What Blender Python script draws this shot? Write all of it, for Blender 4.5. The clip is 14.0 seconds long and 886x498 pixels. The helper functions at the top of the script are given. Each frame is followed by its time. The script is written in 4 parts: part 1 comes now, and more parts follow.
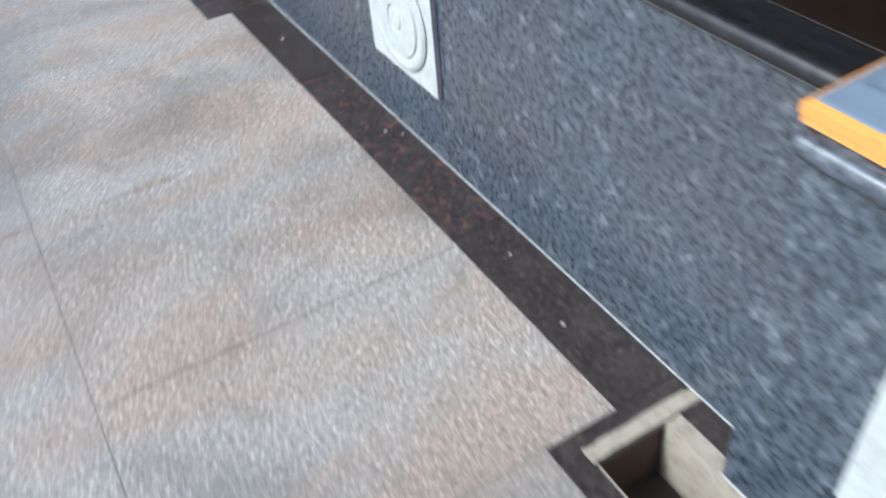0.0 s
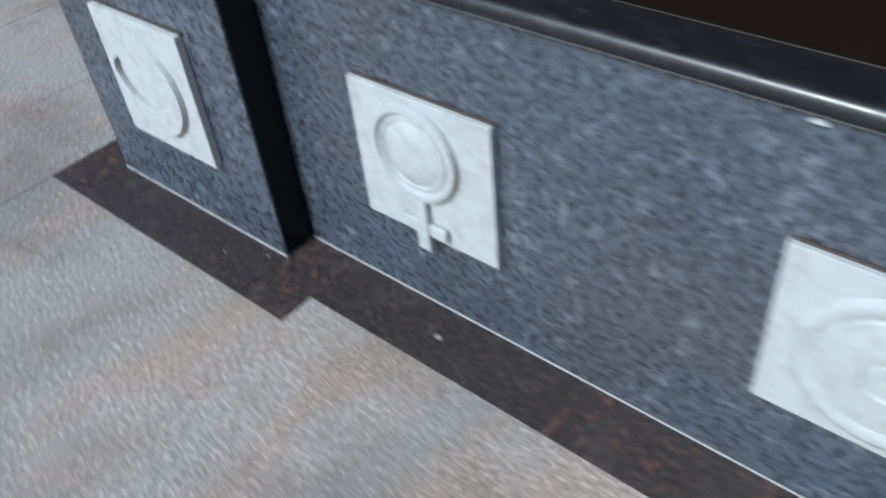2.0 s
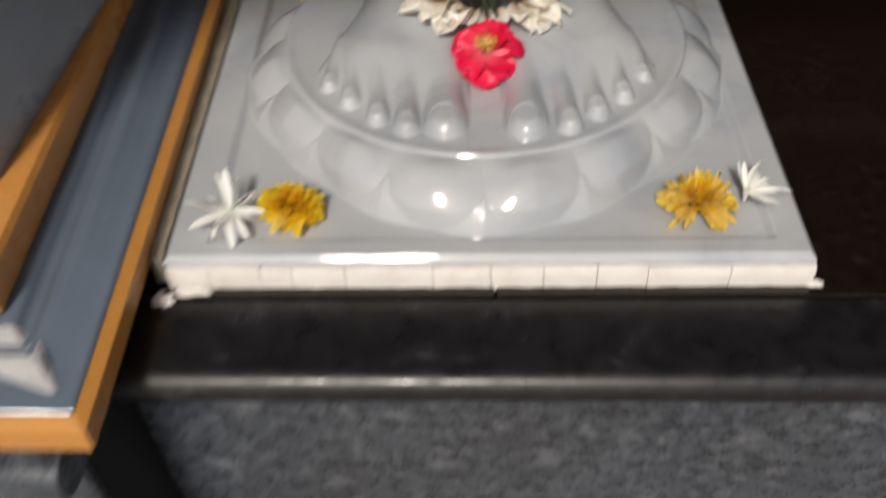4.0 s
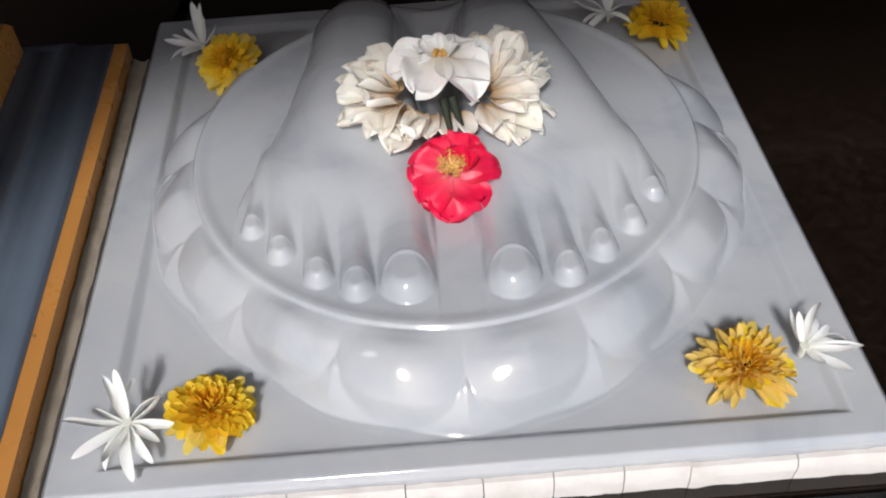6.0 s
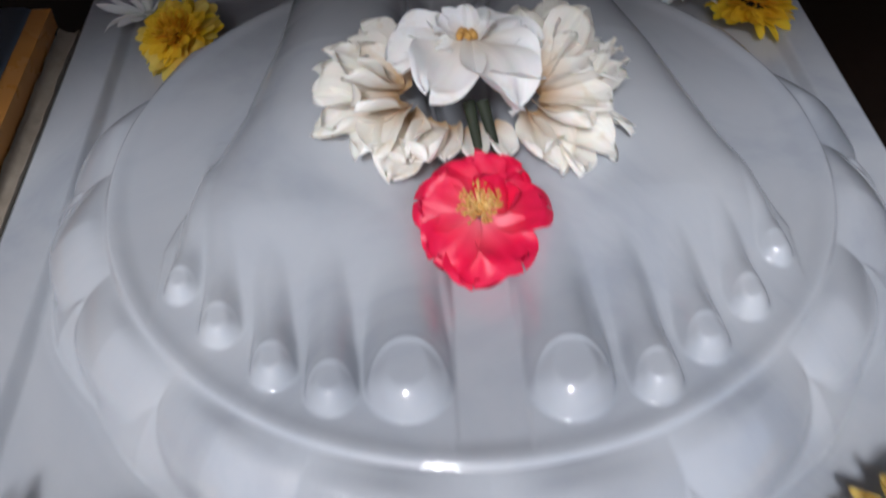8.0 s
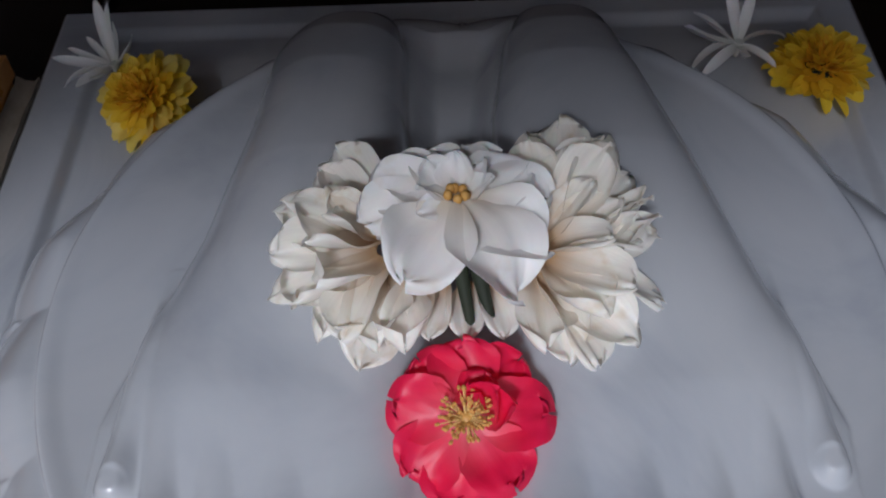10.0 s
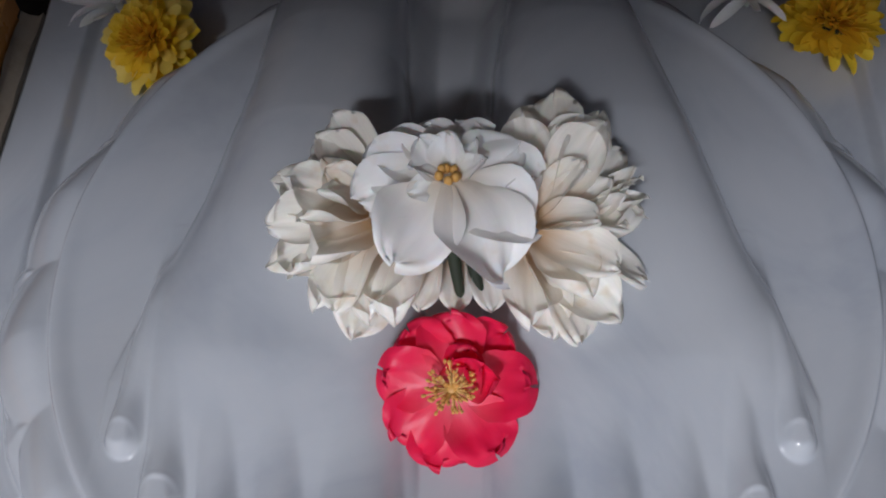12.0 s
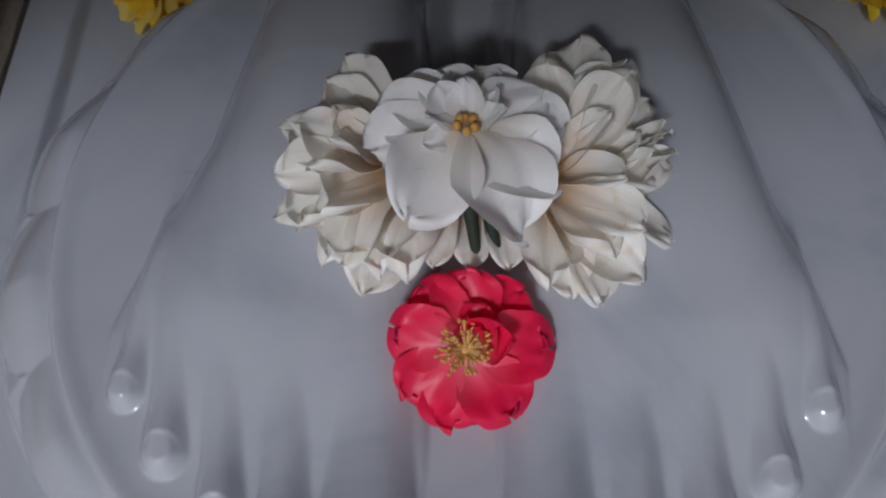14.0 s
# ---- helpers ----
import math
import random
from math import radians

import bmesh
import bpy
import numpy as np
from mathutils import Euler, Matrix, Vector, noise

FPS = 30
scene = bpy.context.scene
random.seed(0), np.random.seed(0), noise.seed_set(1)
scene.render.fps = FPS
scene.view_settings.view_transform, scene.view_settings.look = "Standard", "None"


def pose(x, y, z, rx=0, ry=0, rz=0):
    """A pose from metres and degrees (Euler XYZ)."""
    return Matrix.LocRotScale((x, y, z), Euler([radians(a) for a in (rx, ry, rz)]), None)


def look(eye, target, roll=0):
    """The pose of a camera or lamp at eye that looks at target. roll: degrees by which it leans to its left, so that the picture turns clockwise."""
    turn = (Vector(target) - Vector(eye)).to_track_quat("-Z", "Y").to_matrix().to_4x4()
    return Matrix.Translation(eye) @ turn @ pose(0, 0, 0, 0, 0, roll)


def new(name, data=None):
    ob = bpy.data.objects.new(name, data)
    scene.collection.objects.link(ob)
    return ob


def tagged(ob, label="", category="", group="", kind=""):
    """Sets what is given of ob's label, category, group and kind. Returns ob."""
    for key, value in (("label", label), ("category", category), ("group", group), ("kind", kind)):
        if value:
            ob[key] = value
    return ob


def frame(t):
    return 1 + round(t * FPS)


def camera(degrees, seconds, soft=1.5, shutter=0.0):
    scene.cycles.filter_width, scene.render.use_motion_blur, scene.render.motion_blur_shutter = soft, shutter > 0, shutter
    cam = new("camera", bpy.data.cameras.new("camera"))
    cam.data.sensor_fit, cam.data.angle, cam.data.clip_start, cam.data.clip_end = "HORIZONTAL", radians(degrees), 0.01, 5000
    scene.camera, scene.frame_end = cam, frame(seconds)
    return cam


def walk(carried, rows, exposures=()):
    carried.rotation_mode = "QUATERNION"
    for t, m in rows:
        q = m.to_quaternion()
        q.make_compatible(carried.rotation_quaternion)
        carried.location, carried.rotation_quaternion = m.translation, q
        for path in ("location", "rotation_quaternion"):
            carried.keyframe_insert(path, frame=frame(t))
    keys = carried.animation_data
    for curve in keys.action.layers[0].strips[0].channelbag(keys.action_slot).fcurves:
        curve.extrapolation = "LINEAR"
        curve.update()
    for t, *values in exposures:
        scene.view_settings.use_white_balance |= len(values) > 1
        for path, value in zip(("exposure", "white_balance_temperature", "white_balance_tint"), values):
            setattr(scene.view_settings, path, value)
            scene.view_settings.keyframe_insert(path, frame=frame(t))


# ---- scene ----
cam = camera(56.0, 14.0, 2.0, 0.7)
PATH = [
    (0, (2.698, -0.768, 1.175), (1.368, -0.086, -0.154), -5.7),
    (0.5, (2.319, -0.829, 1.169), (1.092, 0.043, -0.148), -4.9),
    (1, (1.918, -0.849, 1.201), (0.799, 0.149, -0.122), -6.5),
    (1.5, (1.545, -0.829, 1.16), (0.467, 0.225, -0.154), -6.0),
    (2, (1.177, -0.813, 1.164), (0.133, 0.259, -0.163), -6.8),
    (2.5, (0.785, -0.781, 1.165), (-0.095, 0.4, -0.189), -10.3),
    (3, (0.505, -0.679, 1.129), (-0.219, 0.584, -0.243), -10.4),
    (3.3, (0.388, -0.582, 1.137), (-0.236, 0.725, -0.243), -12.0),
    (3.5, (0.338, -0.515, 1.143), (-0.144, 0.841, -0.245), -8.8),
    (3.6, (0.321, -0.48, 1.144), (-0.081, 0.902, -0.245), -6.9),
    (4, (0.264, -0.362, 1.135), (0.163, 1.07, -0.258), -3.2),
    (4.2, (0.26, -0.31, 1.142), (0.208, 1.093, -0.283), -3.0),
    (6.5, (0.255, -0.162, 1.105), (0.259, 1.276, -0.284), -4.4),
    (7, (0.255, -0.134, 1.102), (0.246, 1.303, -0.289), -4.3),
    (7.5, (0.251, -0.086, 1.052), (0.259, 1.339, -0.351), -3.0),
    (8, (0.25, -0.023, 1.02), (0.248, 1.382, -0.404), -2.6),
    (8.5, (0.251, 0.036, 1.023), (0.237, 1.43, -0.412), -2.8),
    (8.7, (0.252, 0.053, 1.022), (0.243, 1.452, -0.407), -2.5),
    (10.8, (0.281, 0.103, 1.061), (0.14, 1.224, -0.589), -6.1),
    (11, (0.275, 0.104, 1.064), (0.139, 1.203, -0.602), -5.8),
    (11.5, (0.277, 0.11, 1.064), (0.108, 1.165, -0.627), -7.1),
    (12, (0.283, 0.118, 1.065), (0.144, 1.165, -0.633), -5.8),
    (12.5, (0.285, 0.122, 1.054), (0.127, 1.135, -0.664), -6.3),
    (13, (0.28, 0.132, 1.047), (0.121, 1.103, -0.694), -6.6),
    (13.5, (0.279, 0.138, 1.042), (0.139, 1.085, -0.714), -5.3),
    (14, (0.279, 0.127, 1.054), (0.125, 1.066, -0.706), -6.2),
]
EXPOSURES = [
    (0.0, 1.23, 5500, 3), (0.5, 1.13, 5350, 3), (1.0, 0.48, 5000, 1), (1.5, 0.35, 4950, 1), (2.0, 0.8, 5350, 1), (2.5, 0.97, 6000, 6),
    (3.0, 0.9, 6050, 8), (3.4, 0.95, 6350, 10), (3.7, 0.53, 6750, 10), (4.0, 0.03, 6950, 10), (4.2, 0.13, 6950, 10), (6.5, 0.24, 6100, 11),
    (7.5, 0.06, 5950, 11), (8.0, 0.01, 5850, 12), (8.5, -0.34, 5750, 13), (11.0, -0.46, 5700, 13), (11.5, -0.51, 5750, 13), (12.0, -0.34, 5800, 13),
    (13.0, -0.64, 5800, 13), (14.0, -0.74, 5750, 13),
]
walk(cam, [(t, look(eye, target, roll)) for t, eye, target, roll in PATH], EXPOSURES)

# ---- world, sun and exposure ----
SUN_TURN, SUN_UP = -10.0, 43.0           # degrees: from the open front, a little towards the left
world = bpy.data.worlds.new("sky")
scene.world = world
world.use_nodes = True
wn = world.node_tree.nodes
sky = wn.new("ShaderNodeTexSky")
sky.sky_type = "NISHITA"
sky.sun_disc = False
sky.sun_elevation = radians(SUN_UP)
sky.sun_rotation = radians(180 - SUN_TURN)
sky.dust_density = 3.0
world.node_tree.links.new(sky.outputs[0], wn["Background"].inputs[0])
wn["Background"].inputs[1].default_value = 0.095

sun = new("sun", bpy.data.lights.new("sun", "SUN"))
sun.data.energy = 2.8
sun.data.angle = radians(8)
sun.data.color = (1.0, 0.97, 0.93)
s_dir = Vector((math.sin(radians(SUN_TURN)) * math.cos(radians(SUN_UP)), -math.cos(radians(SUN_TURN)) * math.cos(radians(SUN_UP)), math.sin(radians(SUN_UP))))
sun.matrix_world = look(s_dir * 8, (0, 0, 0))


# ---- materials ----
def mat(name, colour, rough=0.5, metal=0.0, spec=0.5):
    m = bpy.data.materials.new(name)
    m.use_nodes = True
    b = m.node_tree.nodes["Principled BSDF"]
    b.inputs["Base Color"].default_value = (*colour, 1)
    b.inputs["Roughness"].default_value = rough
    b.inputs["Metallic"].default_value = metal
    b.inputs["Specular IOR Level"].default_value = spec
    return m


def node(m, kind, **values):
    n = m.node_tree.nodes.new(kind)
    for k, v in values.items():
        n.inputs[k].default_value = v
    return n


def wire(m, a, b):
    m.node_tree.links.new(a, b)


def coords(m, object_space=False):
    if object_space:
        return node(m, "ShaderNodeTexCoord").outputs["Object"]
    return node(m, "ShaderNodeNewGeometry").outputs["Position"]


def noise_tex(m, scale, detail=3.0, rough=0.6, distort=0.0, co=None):
    n = node(m, "ShaderNodeTexNoise", Scale=scale, Detail=detail, Roughness=rough, Distortion=distort)
    wire(m, co or coords(m), n.inputs["Vector"])
    return n.outputs["Fac"]


def ramp(m, fac, stops):
    r = node(m, "ShaderNodeValToRGB")
    e = r.color_ramp.elements
    while len(e) < len(stops):
        e.new(0.5)
    for el, (p, c) in zip(e, stops):
        el.position, el.color = p, (*c, 1)
    wire(m, fac, r.inputs[0])
    return r.outputs[0]


def mix(m, fac, a, b, mode="MIX"):
    x = m.node_tree.nodes.new("ShaderNodeMix")
    x.data_type, x.blend_type = "RGBA", mode
    for sock, v in ((x.inputs[0], fac), (x.inputs[6], a), (x.inputs[7], b)):
        if isinstance(v, (int, float)):
            sock.default_value = v
        elif isinstance(v, tuple):
            sock.default_value = (*v, 1)
        else:
            wire(m, v, sock)
    return x.outputs[2]


def bump(m, height, strength, distance):
    b = node(m, "ShaderNodeBump", Strength=strength, Distance=distance)
    wire(m, height, b.inputs["Height"])
    wire(m, b.outputs[0], m.node_tree.nodes["Principled BSDF"].inputs["Normal"])


def base(m, colour):
    wire(m, colour, m.node_tree.nodes["Principled BSDF"].inputs["Base Color"])


def rough(m, value):
    wire(m, value, m.node_tree.nodes["Principled BSDF"].inputs["Roughness"])


def grey3(v):
    return (v, v, v)


def granite_grey():
    """Blue-grey speckled granite, honed, with brownish zones and pale clots."""
    m = mat("grey_granite", (0.15, 0.16, 0.18), 0.32, 0.0, 0.8)
    fine = noise_tex(m, 210, 4, 0.75)
    clot = noise_tex(m, 66, 8, 0.8, 0.2)
    wide = noise_tex(m, 15, 5, 0.72, 0.2)
    c = ramp(m, clot, [(0.34, (0.017, 0.021, 0.029)), (0.45, (0.032, 0.040, 0.054)), (0.55, (0.070, 0.086, 0.108)), (0.70, (0.23, 0.252, 0.278))])
    c = mix(m, 0.6, c, ramp(m, fine, [(0.34, (0.22, 0.23, 0.25)), (0.62, (1.0, 0.98, 0.96))]), "MULTIPLY")
    c = mix(m, ramp(m, wide, [(0.34, grey3(0.45)), (0.50, grey3(0))]), c, (0.024, 0.028, 0.036))
    c = mix(m, ramp(m, wide, [(0.56, grey3(0)), (0.74, grey3(0.35))]), c, (0.10, 0.116, 0.14))
    zone = noise_tex(m, 2.2, 4, 0.6)
    c = mix(m, ramp(m, zone, [(0.46, grey3(0)), (0.62, grey3(0.4))]), c, mix(m, 1.0, c, (1.0, 0.82, 0.68), "MULTIPLY"))
    v = node(m, "ShaderNodeTexVoronoi", Scale=19, Randomness=1.0)
    warp = node(m, "ShaderNodeVectorMath")
    warp.operation = "MULTIPLY_ADD"
    wire(m, node(m, "ShaderNodeTexNoise", Scale=40).outputs["Color"], warp.inputs[0])
    warp.inputs[1].default_value = (0.05, 0.05, 0.05)
    wire(m, coords(m), warp.inputs[2])
    wire(m, warp.outputs[0], v.inputs["Vector"])
    flecks = ramp(m, v.outputs["Distance"], [(0.10, grey3(0.35)), (0.28, grey3(0))])
    base(m, mix(m, flecks, c, (0.20, 0.21, 0.235)))
    rough(m, ramp(m, clot, [(0.3, grey3(0.20)), (0.7, grey3(0.40))]))
    bump(m, fine, 0.12, 0.002)
    return m


def granite_black():
    """Polished black granite with sparse flecks."""
    m = mat("black_granite", (0.012, 0.012, 0.014), 0.13)
    n = noise_tex(m, 120, 4, 0.7)
    big = noise_tex(m, 30, 3, 0.7)
    # the brown cast in these blacks paints in a brown reflection on the top
    c = ramp(m, n, [(0.45, (0.0075, 0.0050, 0.0038)), (0.66, (0.015, 0.0095, 0.007)), (0.80, (0.035, 0.028, 0.026))])
    base(m, mix(m, ramp(m, big, [(0.66, grey3(0)), (0.76, grey3(0.35))]), c, (0.03, 0.03, 0.032)))
    rough(m, ramp(m, big, [(0.3, grey3(0.06)), (0.7, grey3(0.14))]))
    return m


def granite_border(red):
    """Dark brown-black floor border; some pieces carry red feldspar."""
    m = mat("border_granite", (0.03, 0.025, 0.023), 0.33, 0.0, 0.25)
    n = noise_tex(m, 75, 3, 0.6)
    d = noise_tex(m, 11, 3, 0.6)
    c = ramp(m, n, [(0.35, (0.014, 0.011, 0.011)), (0.6, (0.034, 0.027, 0.025)), (0.8, (0.09, 0.065, 0.055))])
    if red:
        v = noise_tex(m, 42, 2, 0.5)
        spots = ramp(m, v, [(0.55, grey3(0)), (0.68, grey3(0.5))])
        c = mix(m, spots, c, (0.12, 0.052, 0.040))
    dust = ramp(m, d, [(0.5, grey3(0)), (0.8, grey3(0.16))])
    base(m, mix(m, dust, c, (0.12, 0.105, 0.095)))
    rough(m, ramp(m, n, [(0.3, grey3(0.34)), (0.7, grey3(0.55))]))
    bump(m, n, 0.15, 0.002)
    return m


def floor_stone():
    """Flame-finished granite paving, grey to pinkish beige, dusty."""
    m = mat("paving_granite", (0.4, 0.37, 0.34), 0.7)
    grain = noise_tex(m, 105, 5, 0.78)
    grit = noise_tex(m, 420, 2, 0.6)
    patch = noise_tex(m, 2.6, 3, 0.55)
    stretch = node(m, "ShaderNodeMapping", Scale=(4.2, 1.8, 1), Rotation=(0, 0, 0.10))
    wire(m, coords(m), stretch.inputs[0])
    patch2 = noise_tex(m, 1.0, 4, 0.6, 0.4, stretch.outputs[0])
    c = ramp(m, grain, [(0.30, (0.07, 0.064, 0.058)), (0.43, (0.23, 0.212, 0.196)), (0.55, (0.33, 0.305, 0.284)), (0.68, (0.68, 0.65, 0.61))])
    c = mix(m, ramp(m, patch, [(0.42, grey3(0)), (0.62, grey3(0.3))]), c, (0.25, 0.238, 0.225))
    c = mix(m, ramp(m, patch2, [(0.42, grey3(0)), (0.62, grey3(0.75))]), c, mix(m, 1.0, c, (1.0, 0.83, 0.73), "MULTIPLY"))
    stain = noise_tex(m, 5.5, 6, 0.7, 0.8)
    c = mix(m, ramp(m, stain, [(0.58, grey3(0)), (0.70, grey3(0.5))]), c, mix(m, 1.0, c, (0.58, 0.50, 0.44), "MULTIPLY"))
    c = mix(m, 0.6, c, ramp(m, grit, [(0.38, grey3(0.30)), (0.60, grey3(1.0))]), "MULTIPLY")
    place_ = node(m, "ShaderNodeMapping", Location=(-0.905 / 0.05, 0.64 / 0.30, 0), Rotation=(0, 0, 0), Scale=(1 / 0.05, 1 / 0.30, 0))
    wire(m, coords(m), place_.inputs[0])
    dist = node(m, "ShaderNodeVectorMath")
    dist.operation = "LENGTH"
    wire(m, place_.outputs[0], dist.inputs[0])
    wob = node(m, "ShaderNodeMath")
    wob.operation = "MULTIPLY_ADD"
    wire(m, noise_tex(m, 30, 4, 0.7), wob.inputs[0])
    wob.inputs[1].default_value = 1.3
    wire(m, dist.outputs["Value"], wob.inputs[2])
    c = mix(m, ramp(m, wob.outputs[0], [(0.60, grey3(0.85)), (1.05, grey3(0))]), c, (0.15, 0.085, 0.06))
    tread = noise_tex(m, 1.7, 4, 0.6, 0.5)
    c = mix(m, 1.0, c, ramp(m, tread, [(0.36, (0.66, 0.67, 0.68)), (0.58, (1.0, 1.0, 1.0))]), "MULTIPLY")
    oi = node(m, "ShaderNodeObjectInfo")
    tint = ramp(m, oi.outputs["Random"], [(0.0, (0.90, 0.90, 0.92)), (1.0, (1.0, 0.97, 0.93))])
    base(m, mix(m, 1.0, c, tint, "MULTIPLY"))
    rough(m, ramp(m, patch2, [(0.3, grey3(0.5)), (0.7, grey3(0.8))]))
    bump(m, grain, 0.05, 0.002)
    return m


def marble():
    """Polished white marble."""
    m = mat("white_marble", (0.8, 0.8, 0.8), 0.12)
    vein = noise_tex(m, 7, 5, 0.6, 1.2)
    fog = noise_tex(m, 3.2, 2)
    c = ramp(m, vein, [(0.30, (0.335, 0.36, 0.40)), (0.48, (0.415, 0.435, 0.465)), (0.7, (0.465, 0.48, 0.50))])
    c = mix(m, ramp(m, fog, [(0.45, grey3(0)), (0.75, grey3(0.35))]), c, (0.425, 0.425, 0.425))
    base(m, c)
    b = m.node_tree.nodes["Principled BSDF"]
    b.inputs["Subsurface Weight"].default_value = 0.3
    b.inputs["Subsurface Radius"].default_value = (0.008, 0.007, 0.0065)
    b.inputs["Subsurface Scale"].default_value = 1.0
    rough(m, ramp(m, noise_tex(m, 14, 3), [(0.3, grey3(0.035)), (0.7, grey3(0.075))]))
    b.inputs["Coat Weight"].default_value = 0.5
    b.inputs["Coat Roughness"].default_value = 0.03
    return m


def plaster(name, colour, dirt, bumpy=0.3):
    m = mat(name, colour, 0.75)
    a = noise_tex(m, 38, 4, 0.65)
    b = noise_tex(m, 11, 3, 0.6)
    c = mix(m, ramp(m, a, [(0.45, grey3(0)), (0.75, grey3(0.5))]), colour, dirt)
    base(m, mix(m, ramp(m, b, [(0.5, grey3(0)), (0.8, grey3(0.4))]), c, tuple(v * 0.8 for v in colour)))
    bump(m, a, bumpy, 0.002)
    return m


def paint(name, colour, gloss, wear=(0.45, 0.45, 0.45), worn=0.72):
    """Brushed enamel paint."""
    m = mat(name, colour, gloss)
    n = noise_tex(m, 24, 4, 0.6)
    s = noise_tex(m, 90, 3, 0.6)
    c = mix(m, ramp(m, n, [(0.3, grey3(0)), (0.7, grey3(0.35))]), colour, tuple(v * 0.72 for v in colour))
    c = mix(m, ramp(m, s, [(worn, grey3(0)), (worn + 0.06, grey3(0.7))]), c, wear)
    base(m, c)
    rough(m, ramp(m, n, [(0.3, grey3(gloss * 0.7)), (0.7, grey3(gloss * 1.4))]))
    bump(m, n, 0.25, 0.003)
    return m


def petal_mat(name, tip, root, brown=None, gloss=0.45, vein=0.2, thin=0.22):
    """Petal: colour runs from root to tip along the petal, with fine veins; brown is the blotch colour."""
    m = mat(name, tip, gloss)
    uv = node(m, "ShaderNodeUVMap")
    sep = node(m, "ShaderNodeSeparateXYZ")
    wire(m, uv.outputs[0], sep.inputs[0])
    along = ramp(m, sep.outputs[1], [(0.05, root), (0.30, tuple((a * 2 + b) / 3 for a, b in zip(tip, root))), (0.6, tip)])
    mapping = node(m, "ShaderNodeMapping", Scale=(26, 2.2, 1))
    wire(m, uv.outputs[0], mapping.inputs[0])
    v = noise_tex(m, 1.0, 2, 0.5, 0.3, mapping.outputs[0])
    c = mix(m, ramp(m, v, [(0.35, grey3(vein)), (0.65, grey3(0))]), along, tuple(x * 0.7 for x in tip))
    if brown:
        blot = noise_tex(m, 70, 3, 0.6)
        c = mix(m, ramp(m, blot, [(0.58, grey3(0)), (0.72, grey3(0.55))]), c, brown)
    base(m, c)
    b = m.node_tree.nodes["Principled BSDF"]
    b.inputs["Subsurface Weight"].default_value = 0.25
    b.inputs["Subsurface Radius"].default_value = (0.003, 0.002, 0.0015)
    b.inputs["Subsurface Scale"].default_value = 1.0
    bump(m, v, vein, 0.001)
    through_light = node(m, "ShaderNodeBsdfTranslucent")
    wire(m, c, through_light.inputs["Color"])
    blend = node(m, "ShaderNodeMixShader")
    blend.inputs[0].default_value = thin
    wire(m, b.outputs[0], blend.inputs[1])
    wire(m, through_light.outputs[0], blend.inputs[2])
    wire(m, blend.outputs[0], m.node_tree.nodes["Material Output"].inputs[0])
    return m


M_GREY = granite_grey()
M_BLACK = granite_black()
M_NOSE = granite_black()
M_NOSE.name = "honed_black_granite"
rough(M_NOSE, ramp(M_NOSE, noise_tex(M_NOSE, 60, 4), [(0.3, grey3(0.24)), (0.7, grey3(0.46))]))
base(M_NOSE, ramp(M_NOSE, noise_tex(M_NOSE, 46, 7, 0.75, 0.6), [(0.40, (0.006, 0.006, 0.007)), (0.60, (0.012, 0.012, 0.014)), (0.76, (0.07, 0.072, 0.08))]))
M_SIDE = mat("black_side_granite", (0.004, 0.004, 0.004), 0.35, 0.0, 0.2)
M_BORDER, M_BORDER_RED = granite_border(False), granite_border(True)
M_FLOOR = floor_stone()
M_MARBLE = marble()
M_TILE = plaster("white_relief_tile", (0.34, 0.345, 0.34), (0.17, 0.17, 0.16), 0.8)
M_EDGE = plaster("rough_white_cement", (0.70, 0.67, 0.64), (0.50, 0.43, 0.38), 0.6)
M_STAINED = plaster("stained_mortar", (0.27, 0.235, 0.185), (0.08, 0.05, 0.03), 0.8)
M_JOINT = plaster("grey_floor_joint", (0.23, 0.215, 0.20), (0.13, 0.12, 0.11), 0.5)
M_SOIL = plaster("brown_soil_stain", (0.12, 0.075, 0.05), (0.045, 0.028, 0.02), 0.7)
# dark brown for two uses: drain dirt, and painted shade above the tiles
M_DIRT_SHADE = plaster("dirt_and_gap_shade", (0.035, 0.025, 0.02), (0.07, 0.045, 0.03), 0.6)
M_PAINT = paint("grey_blue_paint", (0.115, 0.145, 0.19), 0.14)
M_PAINT_LIGHT = paint("pale_blue_grey_paint", (0.25, 0.29, 0.345), 0.3)
M_ORANGE = paint("ochre_paint", (0.56, 0.25, 0.062), 0.28, (0.17, 0.075, 0.03), 0.67)
M_CHIP = plaster("bare_plaster", (0.36, 0.36, 0.36), (0.20, 0.20, 0.21), 0.8)
M_WALL = plaster("lime_wall", (0.48, 0.45, 0.41), (0.40, 0.37, 0.33), 0.3)
M_WOOD = plaster("dark_brown_board", (0.060, 0.036, 0.022), (0.034, 0.020, 0.012), 0.3)
M_CEILING = plaster("brown_painted_board", (0.16, 0.10, 0.062), (0.10, 0.06, 0.036), 0.3)
M_YELLOW = petal_mat("yellow_petal", (0.96, 0.70, 0.045), (0.92, 0.54, 0.02), thin=0.45)
M_YELLOW_PALE = petal_mat("pale_yellow_petal", (0.90, 0.72, 0.16), (0.82, 0.50, 0.03), thin=0.45)
M_YELLOW_HEART = petal_mat("orange_floret", (0.92, 0.56, 0.03), (0.74, 0.34, 0.015), thin=0.45)
M_FADED = petal_mat("faded_yellow_petal", (0.88, 0.64, 0.17), (0.74, 0.42, 0.06), (0.62, 0.38, 0.09), thin=0.45)
M_WHITE = petal_mat("white_strap_petal", (0.93, 0.93, 0.91), (0.80, 0.81, 0.74))
